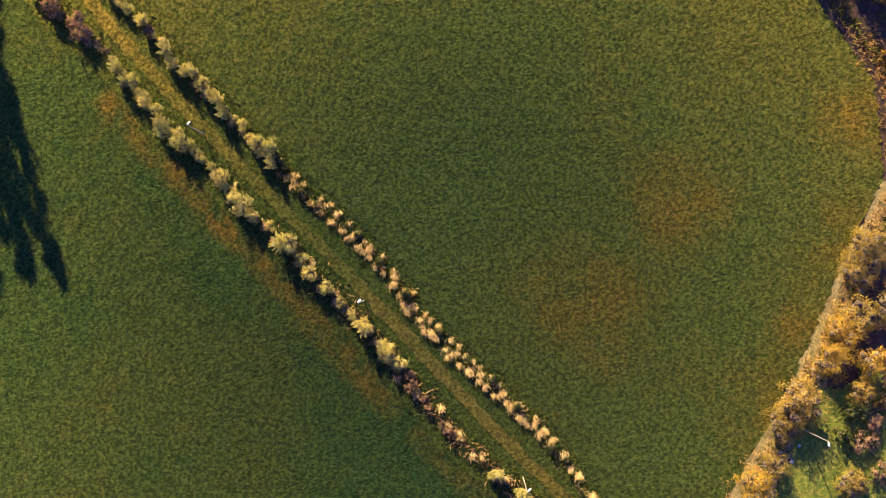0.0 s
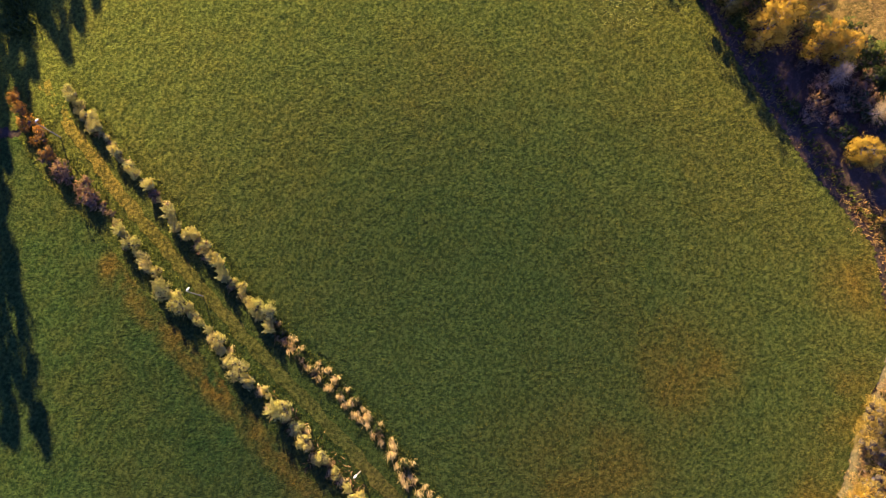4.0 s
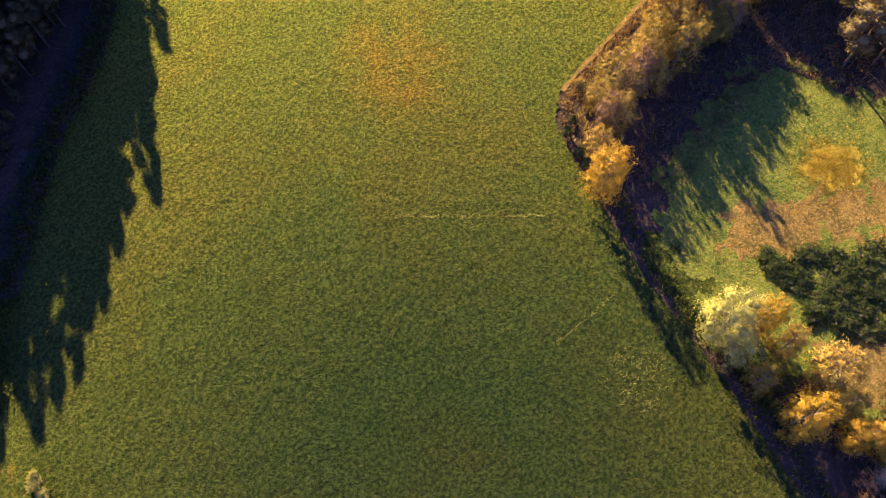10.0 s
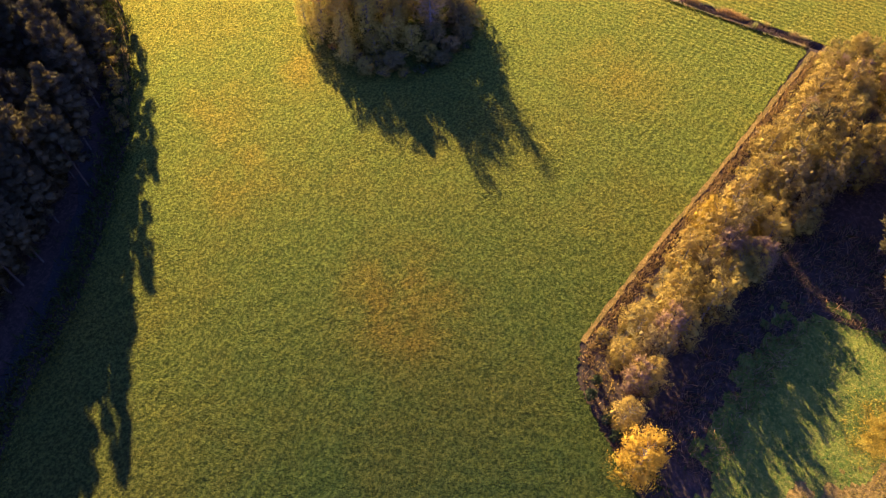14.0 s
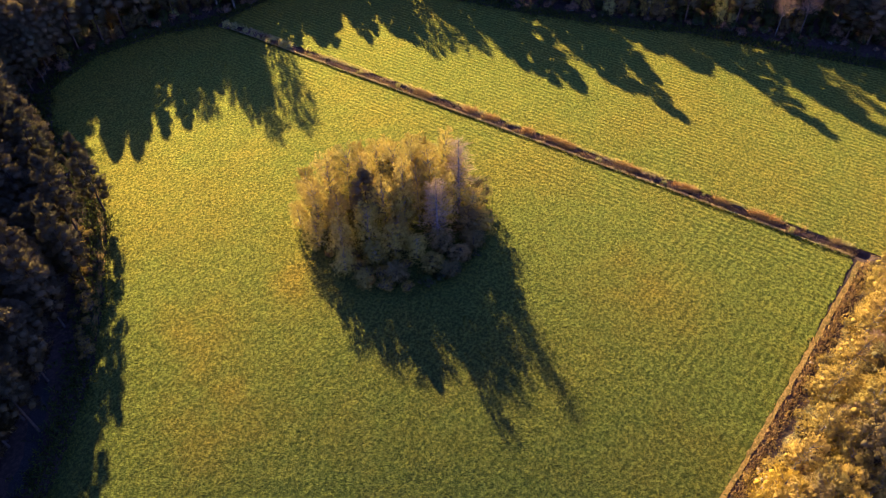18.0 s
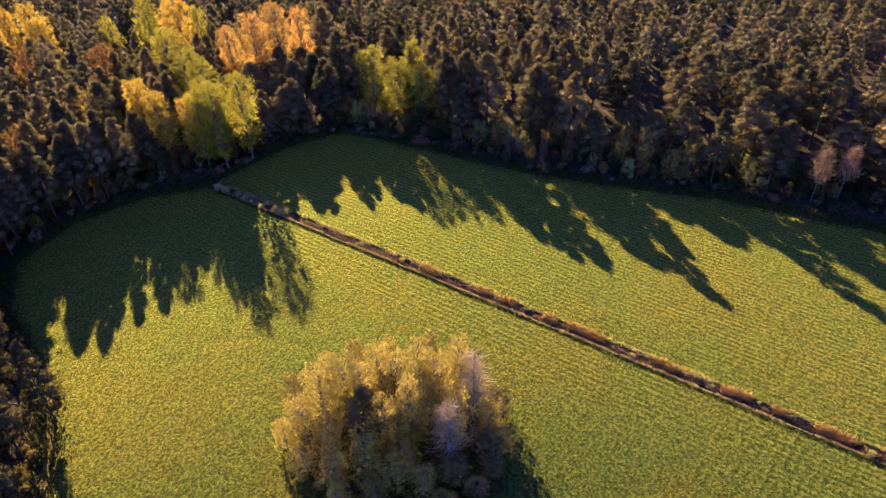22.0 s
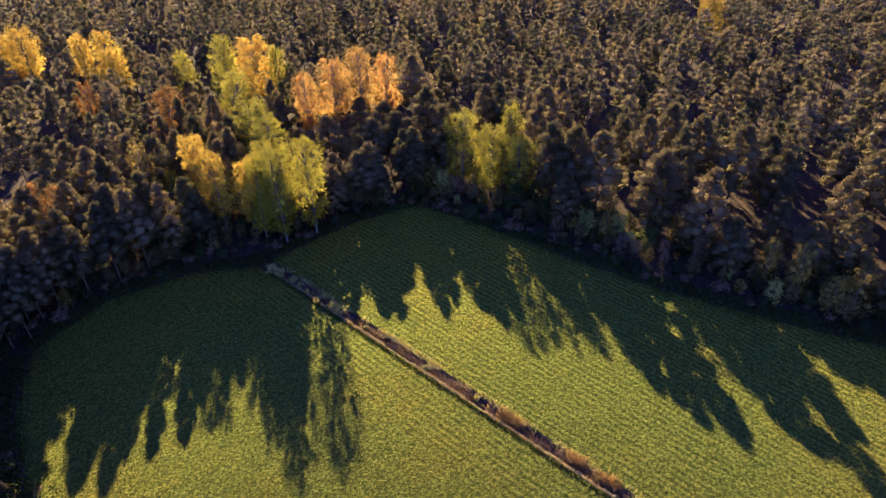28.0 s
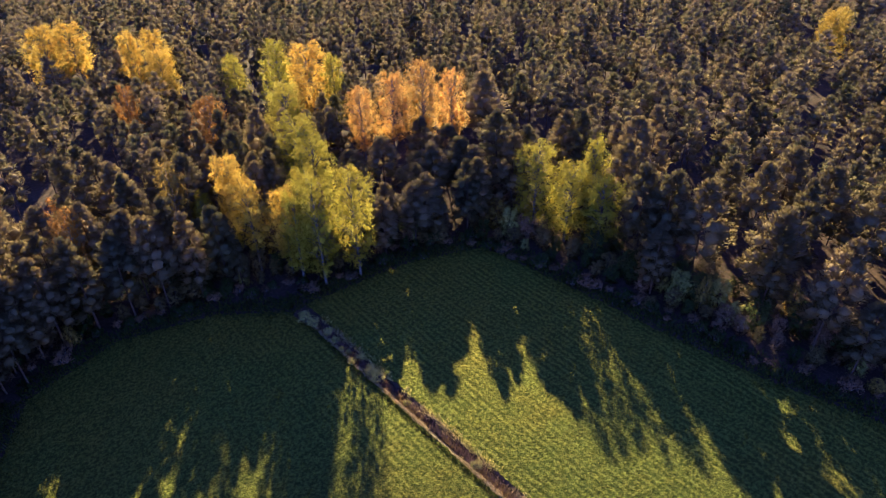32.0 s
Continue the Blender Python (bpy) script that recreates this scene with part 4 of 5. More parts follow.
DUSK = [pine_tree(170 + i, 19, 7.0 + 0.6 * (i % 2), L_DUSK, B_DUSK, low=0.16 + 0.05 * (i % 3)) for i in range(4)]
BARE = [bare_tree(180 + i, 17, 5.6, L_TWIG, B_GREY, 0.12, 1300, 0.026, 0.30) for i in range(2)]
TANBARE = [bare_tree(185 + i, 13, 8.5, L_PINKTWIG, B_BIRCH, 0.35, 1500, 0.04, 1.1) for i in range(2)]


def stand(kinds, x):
    """Pines west of the meadow get needles darkened for the shade they stand in."""
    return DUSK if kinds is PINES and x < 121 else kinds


def grove(rows, kinds, tall, wide, name, label, category, group="", seed=1):
    rng = np.random.default_rng(seed)
    for i, (x, y, h, w) in enumerate(rows):
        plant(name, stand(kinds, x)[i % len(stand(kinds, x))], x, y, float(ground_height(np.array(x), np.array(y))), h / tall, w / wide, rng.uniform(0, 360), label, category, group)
        taken.append((x, y, 0.35 * w, name))


grove(((1, 88, 21, 8.5), (-1.8, 90.2, 20.5, 9), (-6, 92.5, 20, 9), (-9, 96, 20, 8), (13, 101, 20, 7), (20, 108, 19, 7.5), (26, 113.5, 20, 7.5), (30, 116, 19, 8), (34, 117, 20, 8), (38, 118.5, 20, 8), (44, 117.5, 20.5, 8), (49, 119, 20.5, 8), (53, 119.5, 20.5, 8), (57, 122, 20, 8), (60, 124, 20.5, 8), (63, 124.5, 21, 8), (70, 128.5, 21, 8), (74, 130, 20, 8), (78, 128.5, 20.5, 7.5), (84, 135, 20, 8), (100, 147, 20.5, 7.5), (92, 142, 20, 8), (107, 158, 20, 7.5), (114, 160, 19, 6.5), (126, 206, 20, 8), (131, 213, 20, 8), (137, 215, 21, 8.5), (143, 214.5, 20, 8), (149, 215, 21, 8.5), (155, 213, 20, 8), (161, 212, 21, 8), (167, 210, 20, 7.5), (172, 209, 20, 7.5), (159, 217, 21, 8), (166, 216, 21, 8), (146, 219, 21, 8), (186, 219, 21, 7), (191, 214, 15, 6), (194.5, 206, 14, 6), (192, 222, 22, 7), (188, 231, 21, 7), (201, 212, 15, 6), (189, 200, 21, 5.5), (204, 226, 22, 7), (196, 235, 22, 7), (183, 237, 21, 7), (201, 231, 22, 7), (178, 231, 14, 5), (190, 240, 22, 7), (211, 231, 22, 7), (185, 216.5, 21, 6), (188.5, 217, 22, 6.5), (174, 207.5, 13, 5), (191, 209, 14, 5.5)), PINES, 19, 7.4, "pine_tree", "pine with a bare reddish trunk and brown-green crown", "tree", "pines at the edge of the wood")
grove(((178, 328, 22, 11), (185, 323, 23, 12), (196, 307, 21, 8), (201, 301, 22, 8.5), (197, 291, 20, 9.5), (181, 219.5, 22.5, 8.5), (179.5, 210, 21.5, 8.5), (183.5, 204.5, 20, 7), (355, 178, 21, 11), (221, 251, 26, 13)),
      YELLOW, 20, 8.5, "birch_tree", "tall birch with bright yellow autumn leaves in the wood", "tree", "yellow birches in the wood")
grove(((218, 263, 25, 9.3), (205, 238, 24, 12), (198, 221, 24, 12), (189, 204, 23, 8.5), (193, 195, 25, 8.1), (175, 222, 15, 4.5), (224, 246, 24, 6.5), (229, 182, 22, 9.0), (231, 175, 20, 10), (237, 174, 23, 7), (233, 168, 18, 9), (211, 274, 20, 6.5), (196, 212.5, 24, 10), (186.5, 197.5, 24.5, 8.5), (184, 201.5, 22, 7.5)),
      GREEN, 22, 8.5, "birch_tree", "tall birch with yellow-green leaves at the wood's edge", "tree", "yellow-green birches", 2)
grove(((218, 226, 23, 8), (226, 225, 25, 9.5), (233, 222, 26, 10), (237, 216, 25, 7.5)), ORANGE, 24, 9, "aspen_tree", "tall aspen with orange autumn leaves", "tree", "orange aspens", 3)
grove(((181, 272.5, 20, 6), (190, 246.5, 23, 9), (154, 243, 13, 6.5), (162, 218, 9, 3.4), (151.5, 223.5, 21, 6.5)), RUST, 17, 7.5, "rowan_tree", "round tree with rust-red autumn leaves", "tree", "rust-red trees", 4)
grove(((171, 225, 22, 8), (241, 112, 11, 5), (241, 106, 12, 5.5), (243, 96, 11, 7), (240, 99, 9, 5), (232, 144, 8, 3.4)), GOLD, 10, 6, "young_birch", "young birch with thin golden-brown leaves", "tree", "young birches by the wood", 5)
grove(((247, 68, 14, 8.5), (251, 63, 14, 8.5)), TANBARE, 13, 8.5, "bare_birch", "leafless birch with pinkish tan twigs", "tree", "bare birches", 6)

# the copse in the meadow
COPSE_TALL = [leafy_tree(265 + i, 16, 6.2, L_COPSE, B_GREY, 4600, 0.14, 0.12, 44, 0.28) for i in range(3)]
COPSE = [leafy_tree(260 + i, 10, 6.0, L_COPSE, B_GREY, 3800, 0.125, 0.08, 40, 0.28) for i in range(3)]
grove(((137, 121, 15, 7.4), (140, 119, 16, 7.4), (141, 116, 15, 6.8), (147, 109, 17, 7.6), (148, 106, 16, 7.4), (145, 112, 16, 7), (133, 121, 12, 6.6), (146, 117, 14, 6), (151, 112, 14, 6), (141, 107, 18, 4.6), (152.5, 105, 17.5, 4.6)), COPSE_TALL, 16, 6.2, "birch_tree",
      "yellow-leaved birch standing in the meadow copse", "tree", "birches of the copse", 7)
grove(((130, 113, 8, 6), (131, 106, 6, 5), (146, 102, 13, 7), (150, 98, 8, 5), (152, 103, 12, 6), (134, 110, 10, 7), (137, 106, 8, 6), (136, 101, 6, 5), (129, 118, 7, 5), (133, 116, 11, 6.5), (127, 110, 5, 5), (142, 108, 13, 6.5), (139, 110, 13, 7), (135, 105, 7, 6), (144, 106, 15, 6), (154, 107, 11, 5.5), (155, 113, 11, 5.5), (150, 118, 11, 5.5), (143, 124, 11, 5.5), (137, 127, 9, 5), (131, 124, 7, 4.5), (148, 123, 10, 5)), [COPSE[0], GOLD[0], COPSE[1], COPSE[2], GOLD[1]], 10, 6, "young_birch",
      "slim tree with golden leaves in the meadow copse", "tree", "golden trees of the copse", 8)
grove(((150, 101, 18, 9.5), (142, 100.5, 14.5, 8.5)), BARE, 17, 5.6, "larch_tree", "bare grey larch standing in the meadow copse", "tree", "bare larches", 9)
grove(((138, 113, 14.5, 6), (145, 113, 13, 5)), PINES[:2], 19, 6.3, "pine_tree", "brown-green pine standing in the meadow copse", "tree", "pines of the copse", 10)
SHADE = [leafy_tree(195 + i, 10, 6.0, leaf, B_DUSK, 5500, 0.11, 0.06, 34) for i, leaf in enumerate((L_BROWN, L_GOLD, L_RED))]
grove(((139.5, 98, 6, 5), (146, 96.5, 7, 5.5), (135, 97, 4.5, 4.5), (130, 101, 4, 4.5), (144, 94, 4, 4.5), (149, 95, 5, 5), (154, 99, 7, 5), (136, 94, 3, 4), (126, 105, 3.5, 4), (140, 94.5, 3.5, 4.5)), [SHADE[0], SHADE[0], SHADE[1]], 10, 6, "alder_tree", "dark leafy tree at the shaded foot of the copse", "tree", "alders of the copse", 11)

# the wood east of the meadow
YELLOW_TREES = [leafy_tree(190 + i, 10, 6.5, L_AMBER, B_GREY, 9500, 0.105, 0.1, 34) for i in range(2)]
grove(((160, 31, 10, 8), (159, 25, 9, 6.9), (163, 27, 11, 7), (168, 30, 9, 7), (152, 32, 9, 6.5), (145, 33.5, 9, 6.5), (138, 33, 8, 6), (131, 34.5, 9, 6), (122, 34, 11, 7.3), (116, 37, 10, 6.2), (110, 31, 12, 6.7), (109, 36, 9, 5.5), (103, 38, 8, 5.8), (95, 34, 9, 5.5), (97, 38, 6, 4.5), (89, 34, 7, 4.7), (104, 33, 9, 5.5), (128, 31, 9, 6), (173, 31, 7, 5.5), (115, 31, 9, 5.5)),
      GOLD, 10, 6, "golden_tree", "thin-leaved golden tree at the edge of the wood", "tree", "golden trees by the meadow", 12)
grove(((84, 30, 11, 7.3), (67, -6, 9, 7), (76, 3, 10, 5.5), (69, -13, 8, 4.8), (124, 36, 10, 6)), YELLOW_TREES, 10, 6.5, "yellow_tree", "round bright yellow tree by the meadow edge", "tree", "yellow trees by the meadow", 13)
grove(((73, 7, 11, 8.4), (71, 4.5, 7, 5.5)), PALE, 10, 6.5, "willow_tree", "pale yellow-green willow at the meadow corner", "tree", "pale willows", 14)
grove(((69, 0, 6, 4.8), (75, -1, 8, 4.8), (74, -7, 10, 7.2), (72, -10, 7, 4.9)), GOLD, 10, 6, "brown_tree", "small tree with sparse brown leaves", "tree", "brown trees by the meadow", 15)

east = np.random.default_rng(87)
for kinds, tall, wide, name, label, group, count in (
        (GOLD, 10, 6, "golden_tree", "thin-leaved golden tree at the edge of the wood", "golden trees by the meadow", 46),
        (SHADE[1:], 10, 6, "brown_tree", "small tree with sparse brown leaves", "brown trees by the meadow", 26),
        (TANBARE, 13, 8.5, "bare_birch", "leafless birch with pinkish tan twigs", "bare birches", 7)):
    spots = [(x, y) for x, y in zip(east.uniform(104, 178, 300), east.uniform(12, 32, 300)) if y > 34 - 0.9 * (x - 104) and 31.5 - 0.02 * (x - 130) > y > 27 - 0.35 * (x - 122)]
    grove([(x, y, east.uniform(5.5, 9.0), east.uniform(4.5, 6.5)) for x, y in spots[:count]], kinds, tall, wide, name, label, "tree", group, 18)

grove(((113, 33, 10, 6), (106, 34.5, 10, 6), (103, 34.5, 10, 5.5), (99, 35, 9.5, 5.5), (110, 35, 10, 6), (119, 32.5, 10.5, 6), (124, 33, 10.5, 6), (116, 35, 10, 6), (94, 35, 9, 5)), SHADE, 10, 6, "alder_tree", "dark brown leafy tree shading the clearing", "tree", "alders by the clearing", 19)

grove(((137, 28.5, 11.5, 6.5), (141, 29, 12.5, 7), (145, 28, 12, 6.5), (149.5, 28.5, 12.5, 7), (143, 24, 11.5, 6.5), (148, 23.5, 12, 6.5), (139, 24, 11, 6), (153, 26, 12, 6.5), (157, 27.5, 11, 6), (134, 25.5, 9.5, 5.5)),
      [SHADE[0], GOLD[2], SHADE[1]], 10, 6, "alder_tree", "tall brown-leaved tree in the wood by the clearing", "tree", "alders by the clearing", 20)

# ---- the pine wood ----
WOOD = ((-16, 104), (10, 102), (22, 111), (40, 119), (52, 121.5), (63, 126), (78, 131), (97, 144), (108, 159), (116, 175), (120, 194), (130, 214), (150, 214), (168, 208), (188, 199), (203, 195), (217, 190), (223, 168), (226, 147), (230, 128), (236, 104), (242, 88), (248, 67), (254, 40), (264, 0), (430, 30), (492, 160), (478, 215), (380, 318), (300, 400), (205, 470), (142, 370), (118, 290), (90, 225), (50, 170), (8, 130), (-24, 112))
EAST_WOOD = ((176, 27), (150, 29), (132, 29), (122, 22), (120, 5), (126, -10), (140, -40), (190, -40), (180, 20))
rng = np.random.default_rng(77)
STEP = 8.5
def jitter(step, loose):
    x, y = np.meshgrid(np.arange(-30, 500, step), np.arange(-40, 480, step))
    return (x + rng.uniform(-loose, loose, x.shape)).ravel(), (y + rng.uniform(-loose, loose, y.shape)).ravel()


(ax, ay), (bx, by) = jitter(STEP, 3.1), jitter(5.9, 1.9)
band_a, band_b = away(WOOD[:25], ax, ay) > 13, away(WOOD[:25], bx, by) <= 13
cx, cy = np.concatenate([ax[band_a], bx[band_b]]), np.concatenate([ay[band_a], by[band_b]])
ok = inside(WOOD, cx, cy) | (inside(EAST_WOOD, cx, cy) & ((cy < 12) | (rng.uniform(size=cx.shape) < 0.5)))
ok &= (away(TRACK, cx, cy) > 1.9) & (np.hypot(cx - 226, cy - 174) > 9.5)
ok &= ~((cx > 134) & (cx < 182) & (cy > 219) & (cy < 280) & (np.random.default_rng(76).uniform(size=cx.shape) < 0.42))   # an open stand
low_zone = (cx > 196) & (cx < 226) & (cy > 186) & (cy < 217)
for x, y, r, name in taken:
    ok &= np.hypot(cx - x + 0.5, cy - y + 0.7) > r + 1.6
    if y > 200 and name != "pine_tree":
        low_zone |= np.hypot(cx - x + 4.0, cy - y + 6.0) < r + 3.2
ok &= ~((cx > 222) & (cy < 168) & (away(WOOD[:25], cx, cy) < 24) & (rng.uniform(size=cx.shape) < 0.30))
ok &= ~((cx > 215) & (cy < 215) & (rng.uniform(size=cx.shape) < 0.15))
for x, y in ((249, 66), (241, 109), (243, 97)):
    low_zone |= np.hypot(cx - x - 5, cy - y - 7) < 9
    ok &= ~((np.hypot(cx - x - 9, cy - y - 12.5) < 13) & (np.random.default_rng(79).uniform(size=cx.shape) < 0.35))   # gaps that let the light through
cx, cy, low_zone = cx[ok], cy[ok], low_zone[ok]
edge = np.minimum(away(WOOD[:25], cx, cy), away(EAST_WOOD, cx, cy))
order = np.argsort(edge + rng.uniform(0, 6, len(edge)))
near = order[:260]
for i in near:
    h = 21.5 + 1.8 * rng.normal() if cx[i] < 200 or edge[i] > 5 else rng.uniform(14, 22)
    if low_zone[i]:
        h = rng.uniform(10, 13.5) if cy[i] > 217 or cx[i] < 196 else rng.uniform(13, 17)
    h = float(np.clip(h + (1.0 if cx[i] > 205 else 0.0), 7, 24))
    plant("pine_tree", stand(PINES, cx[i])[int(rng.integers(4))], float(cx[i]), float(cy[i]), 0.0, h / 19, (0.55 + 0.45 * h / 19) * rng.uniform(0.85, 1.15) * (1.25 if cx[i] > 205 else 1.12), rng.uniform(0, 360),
          "pine with a bare reddish trunk and brown-green crown", "tree", "pines at the edge of the wood")


CORNER = ((124, 207), (150, 213), (169, 210), (171, 224), (150, 230), (126, 226))
nx0, ny0 = np.meshgrid(np.arange(122, 174, 4.4), np.arange(206, 232, 4.4))
for x, y in zip((nx0 + rng.uniform(-1.4, 1.4, nx0.shape)).ravel(), (ny0 + rng.uniform(-1.4, 1.4, ny0.shape)).ravel()):
    if inside(CORNER, np.array(x), np.array(y)) and (y < 217 or rng.uniform() < 0.4) and min(math.hypot(x - p, y - q) for p, q, _, _ in taken) > 2.4:
        plant("pine_tree", PINES[int(rng.integers(4))], float(x), float(y), 0.0, rng.uniform(0.86, 1.08) * (1.16 if y > 219 else 1.0), rng.uniform(0.8, 1.05), rng.uniform(0, 360),
              "pine with a bare reddish trunk and brown-green crown", "tree", "pines at the edge of the wood")
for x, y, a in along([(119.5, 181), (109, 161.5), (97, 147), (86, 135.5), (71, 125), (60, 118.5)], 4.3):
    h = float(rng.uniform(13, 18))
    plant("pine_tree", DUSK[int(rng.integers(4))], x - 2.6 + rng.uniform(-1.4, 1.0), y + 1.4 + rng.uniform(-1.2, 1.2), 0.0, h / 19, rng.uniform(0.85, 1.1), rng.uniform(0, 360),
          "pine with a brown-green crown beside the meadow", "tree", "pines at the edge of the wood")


def far_pines(idx, seed):
    """The deep wood: every tree has its trunk and upswept plumes of needles."""
    g = np.random.default_rng(seed)
    at, axis, outs, trunks, mid, rad, home = [], [], [], [], [], [], []
    for i in idx:
        x, y = cx[i], cy[i]
        h, w = np.clip(g.normal(20.6, 1.6) if edge[i] < 28 else g.normal(18.4, 3.0), 10, 25), g.uniform(6.8, 8.8) * (1.1 if x > 215 and y < 215 else 1.0)
        if low_zone[i]:
            h, w = h * (0.6 if y > 217 or x < 196 else 0.8), w * 0.8
        n, each = (30, 84) if edge[i] < 45 else (26, 78) if edge[i] < 110 else (24, 56)
        p, way, out, foot, tip = pine_plumes(g, h, w, g.uniform(0.24, 0.36), n, each)
        at.append(p + (x, y, 0)), axis.append(way), outs.append(out)
        spots, size = pine_hearts(w, foot, tip)
        mid.append(spots + (x, y, 0)), home.append(np.array([x, y, 0.45 * h]) + 0 * spots), rad.append(size)
        trunks.append(tube([(x, y, 0), (x, y, h * 0.95)], [0.17, 0.04], 3))
    v, f = cards(g, np.concatenate(at), 0.30, 0.40, np.concatenate(axis), 0.6)
    mv, mf, mo = masses(g, np.concatenate(mid), np.concatenate(rad), np.concatenate(home), 0.8)
    return [(v, f, L_WOODS, np.repeat(np.concatenate(outs), 3, 0)), (mv, mf, L_WOODS, mo), (*merge(trunks), B_PINE)]


tagged(new("pine_woods", mesh_of("pine_woods", far_pines(order[260:], 78))), "dense brown-green pine forest reaching far back", "forest", kind="stuff")

# ---- bushes ----
WILLOWS = [plume_bush(200 + i, 3.0, 2.6, L_WILLOW, B_GREY) for i in range(3)] + [bush(205 + i, 2.6, 2.5, L_WILLOW, B_GREY, 2200, 0.10, 0.4, 20, 0.9) for i in range(3)]
REDS = [bush(210 + i, 1.9, 2.4, L_RED, B_GREY, 700, 0.17, 0.25) for i in range(3)]
RUSTY = [bush(215 + i, 2.2, 2.8, L_RUST, B_GREY, 900, 0.14) for i in range(2)]
SHADY = [bush(220 + i, 2.4, 2.8, L_DARK, B_GREY, 800, 0.16) for i in range(3)]
GOLDEN = [bush(230 + i, 3.2, 4.2, L_GOLD, B_GREY, 4200, 0.085, 0.5, 20, 0.6) for i in range(3)]
YELLOWS = [bush(240 + i, 3.4, 4.4, L_AMBER, B_GREY, 4200, 0.085, 0.5, 20, 0.6) for i in range(2)]
FIRS = [pine_tree(250 + i, 2.6, 1.8, L_SPRUCE, B_GREY, 0.08, 26, 24, 0.15) for i in range(2)]


def row_of(line, step, start, end, kinds, size, name, label, group, seed, off=0.0, wide=0.3, category="bush"):
    g = np.random.default_rng(seed)
    for x, y, a in along(line, step, start, end):
        w, d = off + g.normal(0, wide), step * g.uniform(-0.5, 0.5)
        px, py, s = x - math.sin(a) * w + math.cos(a) * d, y + math.cos(a) * w + math.sin(a) * d, size * g.uniform(0.5, 1.4)
        plant(name, kinds[int(g.integers(len(kinds)))], px, py, float(ground_height(np.array(px), np.array(py))), s, s * g.uniform(0.85, 1.15), g.uniform(0, 360), label, category, group)


row_end = [(0.2, 67.5), (1.6, 70.2), (3.0, 74.5), (2.2, 72.6), (4.4, 76.5)]
for i, (x, y) in enumerate(row_end):
    plant("rusty_bush", RUSTY[i % 2], x, y, 0, 0.9, 0.9, 71 * i, "orange-brown bush at the end of the hedge", "bush", "rusty bushes")
W_L, E_L = "pale yellow-green willow bush in the hedge", "willows along the track"
row_of(HEDGE_WEST, 0.95, 62, 93, WILLOWS, 0.7, "willow_bush", W_L, E_L, 60)
row_of(HEDGE_WEST, 2.1, 36, 63, WILLOWS, 0.8, "willow_bush", W_L, E_L, 61)
row_of(HEDGE_WEST, 2.2, 10, 20, WILLOWS, 0.75, "willow_bush", W_L, E_L, 62)
row_of(HEDGE_WEST, 1.7, 24, 36, REDS, 0.6, "twiggy_bush", "low reddish brown bush with dead stems", "reddish bushes", 63)
row_of(HEDGE_WEST, 1.5, 92, 106, REDS, 0.85, "twiggy_bush", "reddish brown bush in the hedge", "reddish bushes", 64)
row_of(HEDGE_EAST, 1.0, 66, 82, WILLOWS, 0.66, "willow_bush", W_L, E_L, 165)
row_of(HEDGE_EAST, 1.5, 80, 92, REDS + WILLOWS[:2], 0.75, "twiggy_bush", "reddish brown bush in the hedge", "reddish bushes", 166)
row_of(HEDGE_EAST, 1.0, 92, 113, WILLOWS, 0.62, "willow_bush", W_L, E_L, 65)
row_of(HEDGE_EAST, 3.5, 8, 64, SHADY, 0.4, "low_bush", "low dark green bush in dry grass", "low bushes", 66)
row_of(MARGIN_EAST, 3.4, 172, 186, GOLDEN + YELLOWS, 0.85, "golden_bush", "golden autumn bush along the meadow edge", "golden bushes", 67, 3.4, 0.9)
row_of(MARGIN_EAST, 4.5, 168, 222, GOLDEN + SHADY, 0.9, "golden_bush", "golden autumn bush along the meadow edge", "golden bushes", 68, 9.5, 1.5)
row_of(MARGIN_EAST, 2.6, 2, 84, GOLDEN, 0.5, "golden_bush", "golden autumn bush along the meadow edge", "golden bushes", 69, 3.2, 0.8)
row_of(MARGIN_EAST, 3.2, 134, 172, REDS + SHADY, 0.9, "twiggy_bush", "reddish brown bush in the shade", "reddish bushes", 70, 5.0, 1.8)
for x, y, s in ((90, 39.3, 1.0), (88, 36, 0.9), (86.6, 34, 1.0), (92.5, 39.6, 0.8)):
    plant("young_spruce", FIRS[int(s * 10) % 2], x, y, 0, s, s * 1.1, 40 * x, "small green spruce at the meadow corner", "tree", "young spruces")
for i, (x, y, h, w) in enumerate(((30, -43, 3, 5.5), (27, -43.5, 2.4, 5), (22, -46.5, 2.6, 5), (19, -46, 3, 5), (15.5, -46.5, 3, 5), (8.5, -46, 4, 6.2), (5, -46, 2.6, 5), (0, -48, 2.5, 3.3), (-4, -47, 3, 5), (18, -51, 4, 4.5), (14, -52, 3, 3.6), (25, -49, 4, 5))):
    kinds = GOLDEN + YELLOWS
    plant("golden_bush", kinds[i % 5], x, y, 0, h / 3.3, w / 4.3, 63 * i, "golden autumn bush along the meadow edge", "bush", "golden bushes")
for i, (x, y) in enumerate(((9, -56), (12, -55), (7, -60), (14, -58), (3, -58))):
    plant("twiggy_bush", REDS[i % 3], x, y, 0, 0.9, 1.3, 40 * i, "low reddish brown bush in rough grass", "bush", "reddish bushes")
EDGE_LINE = WOOD[9:24]
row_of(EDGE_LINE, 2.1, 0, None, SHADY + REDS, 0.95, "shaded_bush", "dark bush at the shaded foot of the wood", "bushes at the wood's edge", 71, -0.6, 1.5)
row_of([(108, 158), (97, 143), (89, 133)], 1.6, 0, None, GOLDEN, 0.5, "golden_bush", "small golden bush by the field edge", "golden bushes", 72, 0, 0.8)
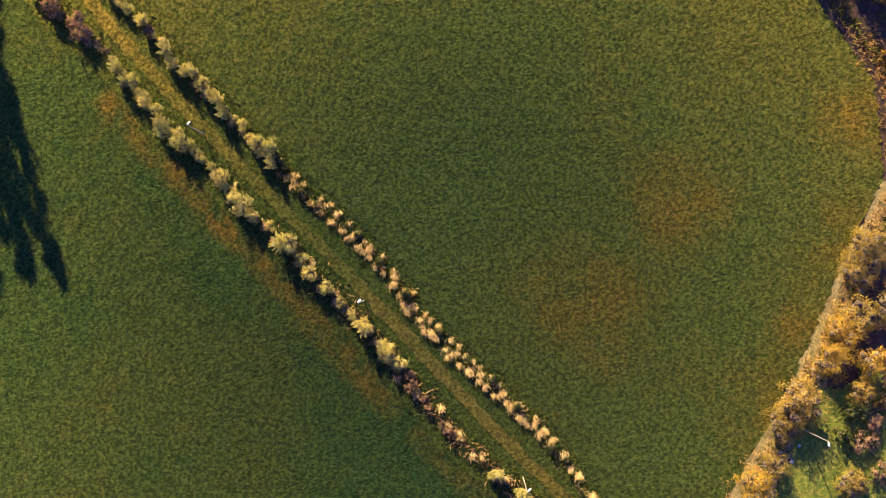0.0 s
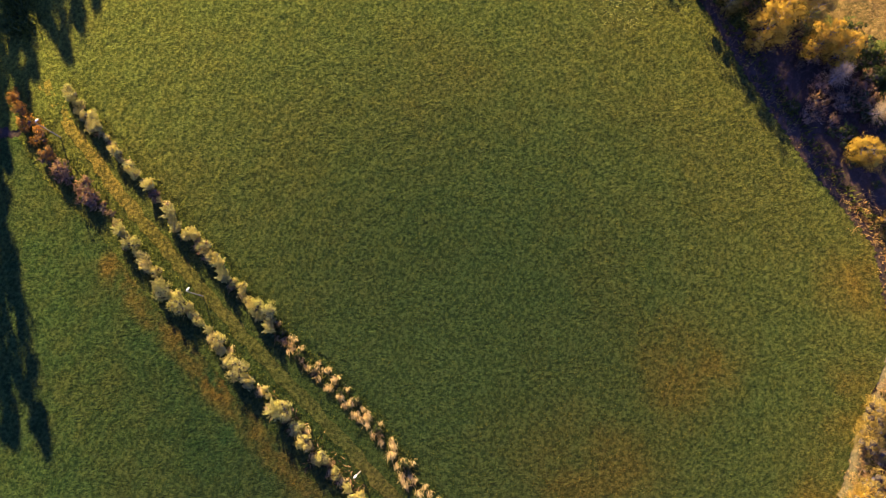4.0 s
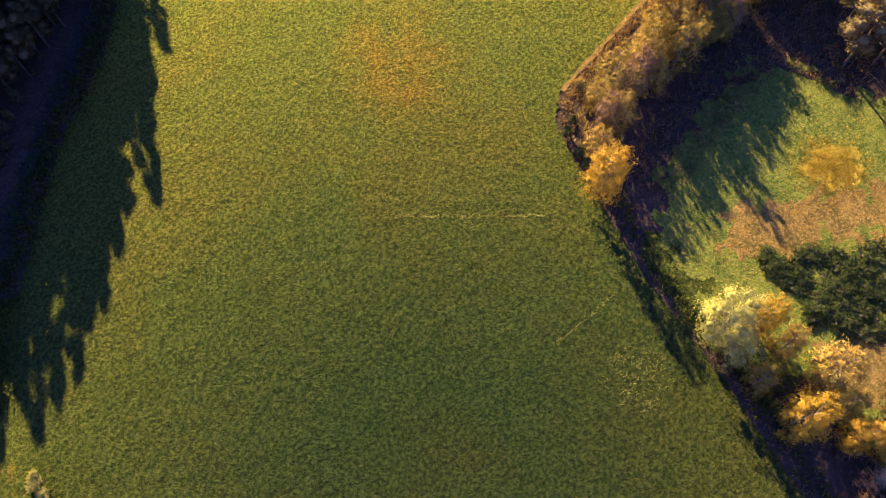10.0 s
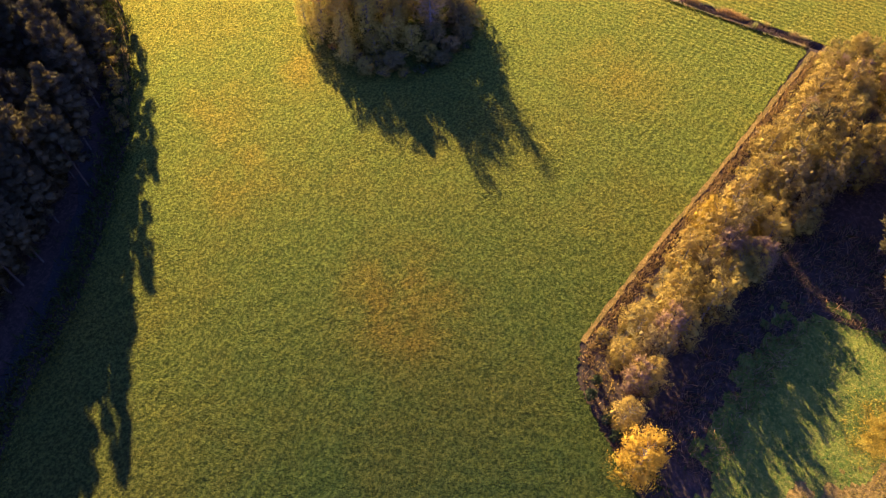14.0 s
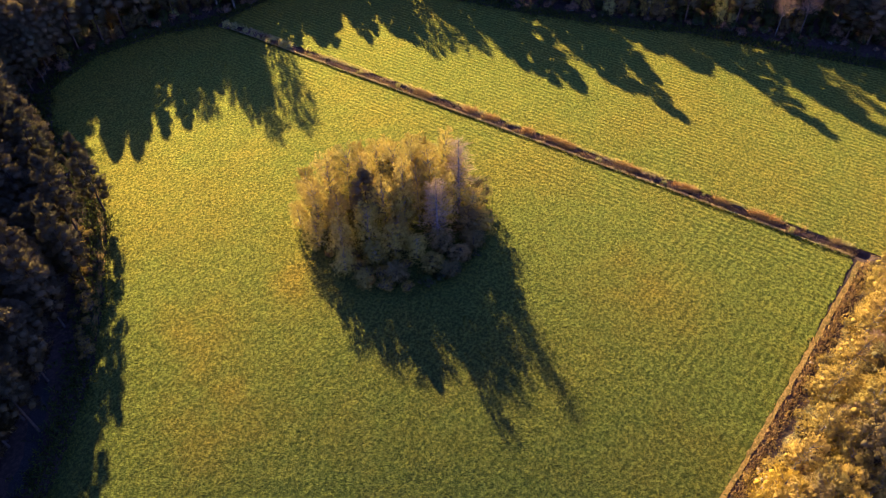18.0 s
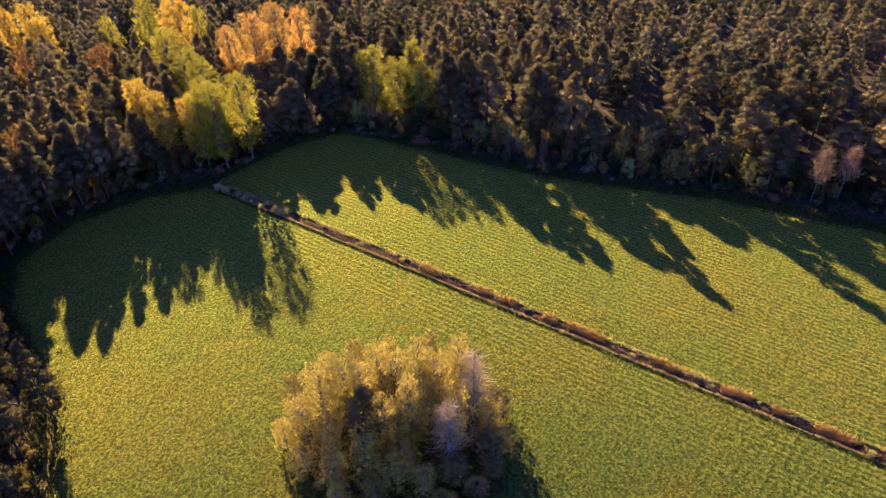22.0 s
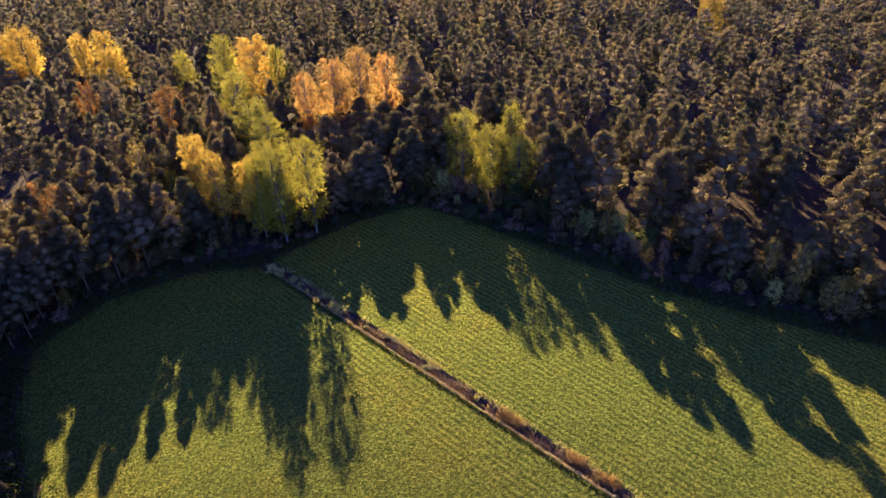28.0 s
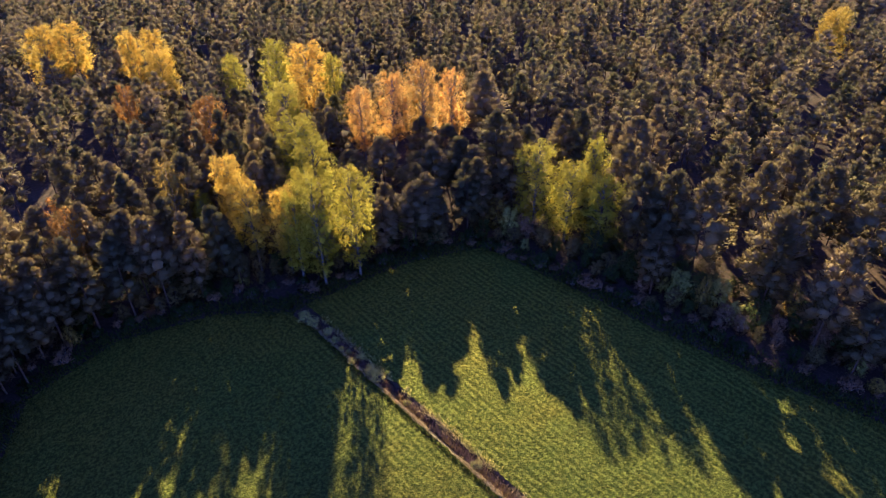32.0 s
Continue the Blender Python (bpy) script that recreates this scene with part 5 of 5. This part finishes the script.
row_of([(178.3, 192), (178.3, 170)], 1.8, 0, None, WILLOWS, 0.75, "willow_bush", "pale bush growing in the ditch head", "ditch bushes", 73, 0.3, 0.5)
row_of([(178.6, 168), (178.6, 36)], 13, 4, None, WILLOWS, 0.45, "willow_bush", "small pale bush growing in the ditch", "ditch bushes", 74, 0.3, 0.4)
g = np.random.default_rng(75)
for i in range(60):
    a, r = g.uniform(0, 2 * math.pi), math.sqrt(g.uniform(0.25, 1))
    x, y = 139.5 + 15.5 * r * math.cos(a), 109 + 17 * r * math.sin(a)
    plant("golden_bush" if 1 < a < 4.0 else "shaded_bush", (GOLDEN[:2] + RUSTY[:1] if 1 < a < 4.0 else SHADY)[i % 3], x, y, 0, *(g.uniform(0.5, 0.9, 2)), 70 * i, "low bush under the copse trees", "bush", "undergrowth of the copse")
for i in range(34):
    x, y = 60 + 14 * g.uniform(), -29 + 17 * g.uniform()
    if away(MARGIN_EAST, np.array(x), np.array(y)) > 3.2:
        plant("brown_bush", (REDS + SHADY)[i % 6], x, y, 0, g.uniform(0.7, 1.3), g.uniform(0.9, 1.5), 50 * i, "brown leafless bush in the shade by the meadow", "bush", "brown bushes by the meadow")
grove(((58.6, -25, 5, 4.6), (70, -16, 6, 5)), YELLOW_TREES, 10, 6.5, "yellow_tree", "round bright yellow tree by the meadow edge", "tree", "yellow trees by the meadow", 16)
grove(((64.5, -24, 6, 4), (66, -17, 6, 4)), BARE, 17, 5.6, "bare_tree", "small leafless tree with grey twigs", "tree", "bare trees by the meadow", 17)
THICKET = ((87, 6), (92.4, -0.9), (99.8, -9), (104, -16), (96, -20), (85.4, -14), (81, -6), (82.4, -2))
for i in range(330):
    x, y = g.uniform(80, 105), g.uniform(-20, 7)
    if inside(THICKET, np.array(x), np.array(y)) and i % 5 < 4:
        plant("green_thicket_bush", SHADY[i % 3], x, y, 0, g.uniform(0.32, 0.48), g.uniform(0.9, 1.3), 50 * i, "dark green low bush in the clearing's thicket", "bush", "thicket in the clearing")


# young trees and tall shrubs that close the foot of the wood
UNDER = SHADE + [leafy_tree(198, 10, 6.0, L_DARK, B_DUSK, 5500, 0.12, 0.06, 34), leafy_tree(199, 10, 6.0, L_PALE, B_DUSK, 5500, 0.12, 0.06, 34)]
under = np.random.default_rng(76)
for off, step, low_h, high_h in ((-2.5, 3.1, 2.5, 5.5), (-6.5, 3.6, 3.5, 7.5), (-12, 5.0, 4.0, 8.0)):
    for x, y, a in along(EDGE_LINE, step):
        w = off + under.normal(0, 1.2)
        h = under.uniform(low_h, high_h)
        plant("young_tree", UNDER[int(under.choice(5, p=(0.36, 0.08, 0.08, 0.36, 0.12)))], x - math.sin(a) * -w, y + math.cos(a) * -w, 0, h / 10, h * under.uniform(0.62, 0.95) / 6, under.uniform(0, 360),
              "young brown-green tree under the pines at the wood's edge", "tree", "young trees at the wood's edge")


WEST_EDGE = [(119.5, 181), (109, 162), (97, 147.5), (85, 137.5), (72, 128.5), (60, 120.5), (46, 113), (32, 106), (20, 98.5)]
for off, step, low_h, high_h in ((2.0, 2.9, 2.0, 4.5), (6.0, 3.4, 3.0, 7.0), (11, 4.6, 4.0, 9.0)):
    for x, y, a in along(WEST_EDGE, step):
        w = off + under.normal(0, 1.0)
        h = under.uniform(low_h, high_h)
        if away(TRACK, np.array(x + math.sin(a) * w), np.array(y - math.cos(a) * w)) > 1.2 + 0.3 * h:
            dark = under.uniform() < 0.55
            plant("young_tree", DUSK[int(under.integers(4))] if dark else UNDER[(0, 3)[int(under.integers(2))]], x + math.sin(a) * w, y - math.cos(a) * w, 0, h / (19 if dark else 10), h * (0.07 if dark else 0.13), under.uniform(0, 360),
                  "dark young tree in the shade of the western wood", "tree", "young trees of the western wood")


# ---- lamps, stones ----
M_POLE = Shader("lamp_pole_paint")
M_POLE = M_POLE.solid(M_POLE.mix(M_POLE.noise(3.0), (0.30, 0.28, 0.25), (0.42, 0.40, 0.36)), 0.5, None, 0.6)
M_HEAD = Shader("lamp_head_plastic")
M_HEAD = M_HEAD.solid(M_HEAD.mix(M_HEAD.noise(5.0), (0.70, 0.70, 0.68), (0.82, 0.82, 0.80)), 0.4)
M_STONE = ground_material("field_stone", (0.22, 0.18, 0.15), (0.38, 0.31, 0.27), (0.55, 0.48, 0.42), 1.5, 0.05)


def lathe(profile, sides=12):
    v = [(r * math.cos(2 * math.pi * k / sides), r * math.sin(2 * math.pi * k / sides), z) for r, z in profile for k in range(sides)]
    f = [(i * sides + k, i * sides + (k + 1) % sides, (i + 1) * sides + (k + 1) % sides, (i + 1) * sides + k) for i in range(len(profile) - 1) for k in range(sides)]
    return np.array(v), np.array(f)


POLE = mesh_of("pole", [(*lathe([(0.09, -0.3), (0.085, 0.5), (0.05, 5.7), (0.04, 5.9), (0.0, 5.95)]), M_POLE)])
hv, hf = lathe([(0.0, -0.06), (0.10, -0.06), (0.16, 0.0), (0.12, 0.08), (0.0, 0.11)], 14)
HEAD = mesh_of("lamp_head", [(hv * (1.9, 0.8, 0.8) + (0.35, 0, 5.92), hf, M_HEAD)])
for x, y, turn in ((-4, 38, -10), (-11, 8, -10), (-19, -22, -10), (3, 68, -10), (6, -49, -140)):
    plant("street_lamp", [("pole", POLE), ("lamp_head", HEAD)], x, y, 0, 1, 1, turn, "slim grey path lamp with a white head", "lamp", "lamps along the track")


def stone(seed):
    bm = bmesh.new()
    bmesh.ops.create_icosphere(bm, subdivisions=2, radius=0.4)
    for v in bm.verts:
        v.co *= 1 + 0.45 * noise.noise(v.co * 2.2 + Vector((seed * 7.3, 0, 0)))
        v.co.z *= 0.65
    me = bpy.data.meshes.new("stone")
    bm.to_mesh(me)
    bm.free()
    me.materials.append(M_STONE)
    return me


STONES = [stone(i) for i in range(5)]
for i in range(90):
    cx0, cy0 = ((23, -45.3), (13.5, -46.6), (2, -48), (0, -49.3), (150, 35.2), (128, 38.0))[i % 6]
    ob = new("field_stone", STONES[i % 5])
    s = g.uniform(0.25, 0.7)
    ob.matrix_basis = pose(cx0 + g.normal(0, 1.3), cy0 + g.normal(0, 0.7), 0.08 * s, 0, 0, 47 * i) @ Matrix.Diagonal((s, s, s, 1))
    tagged(ob, "pale grey field stone in a cleared heap", "stone", "field stones")
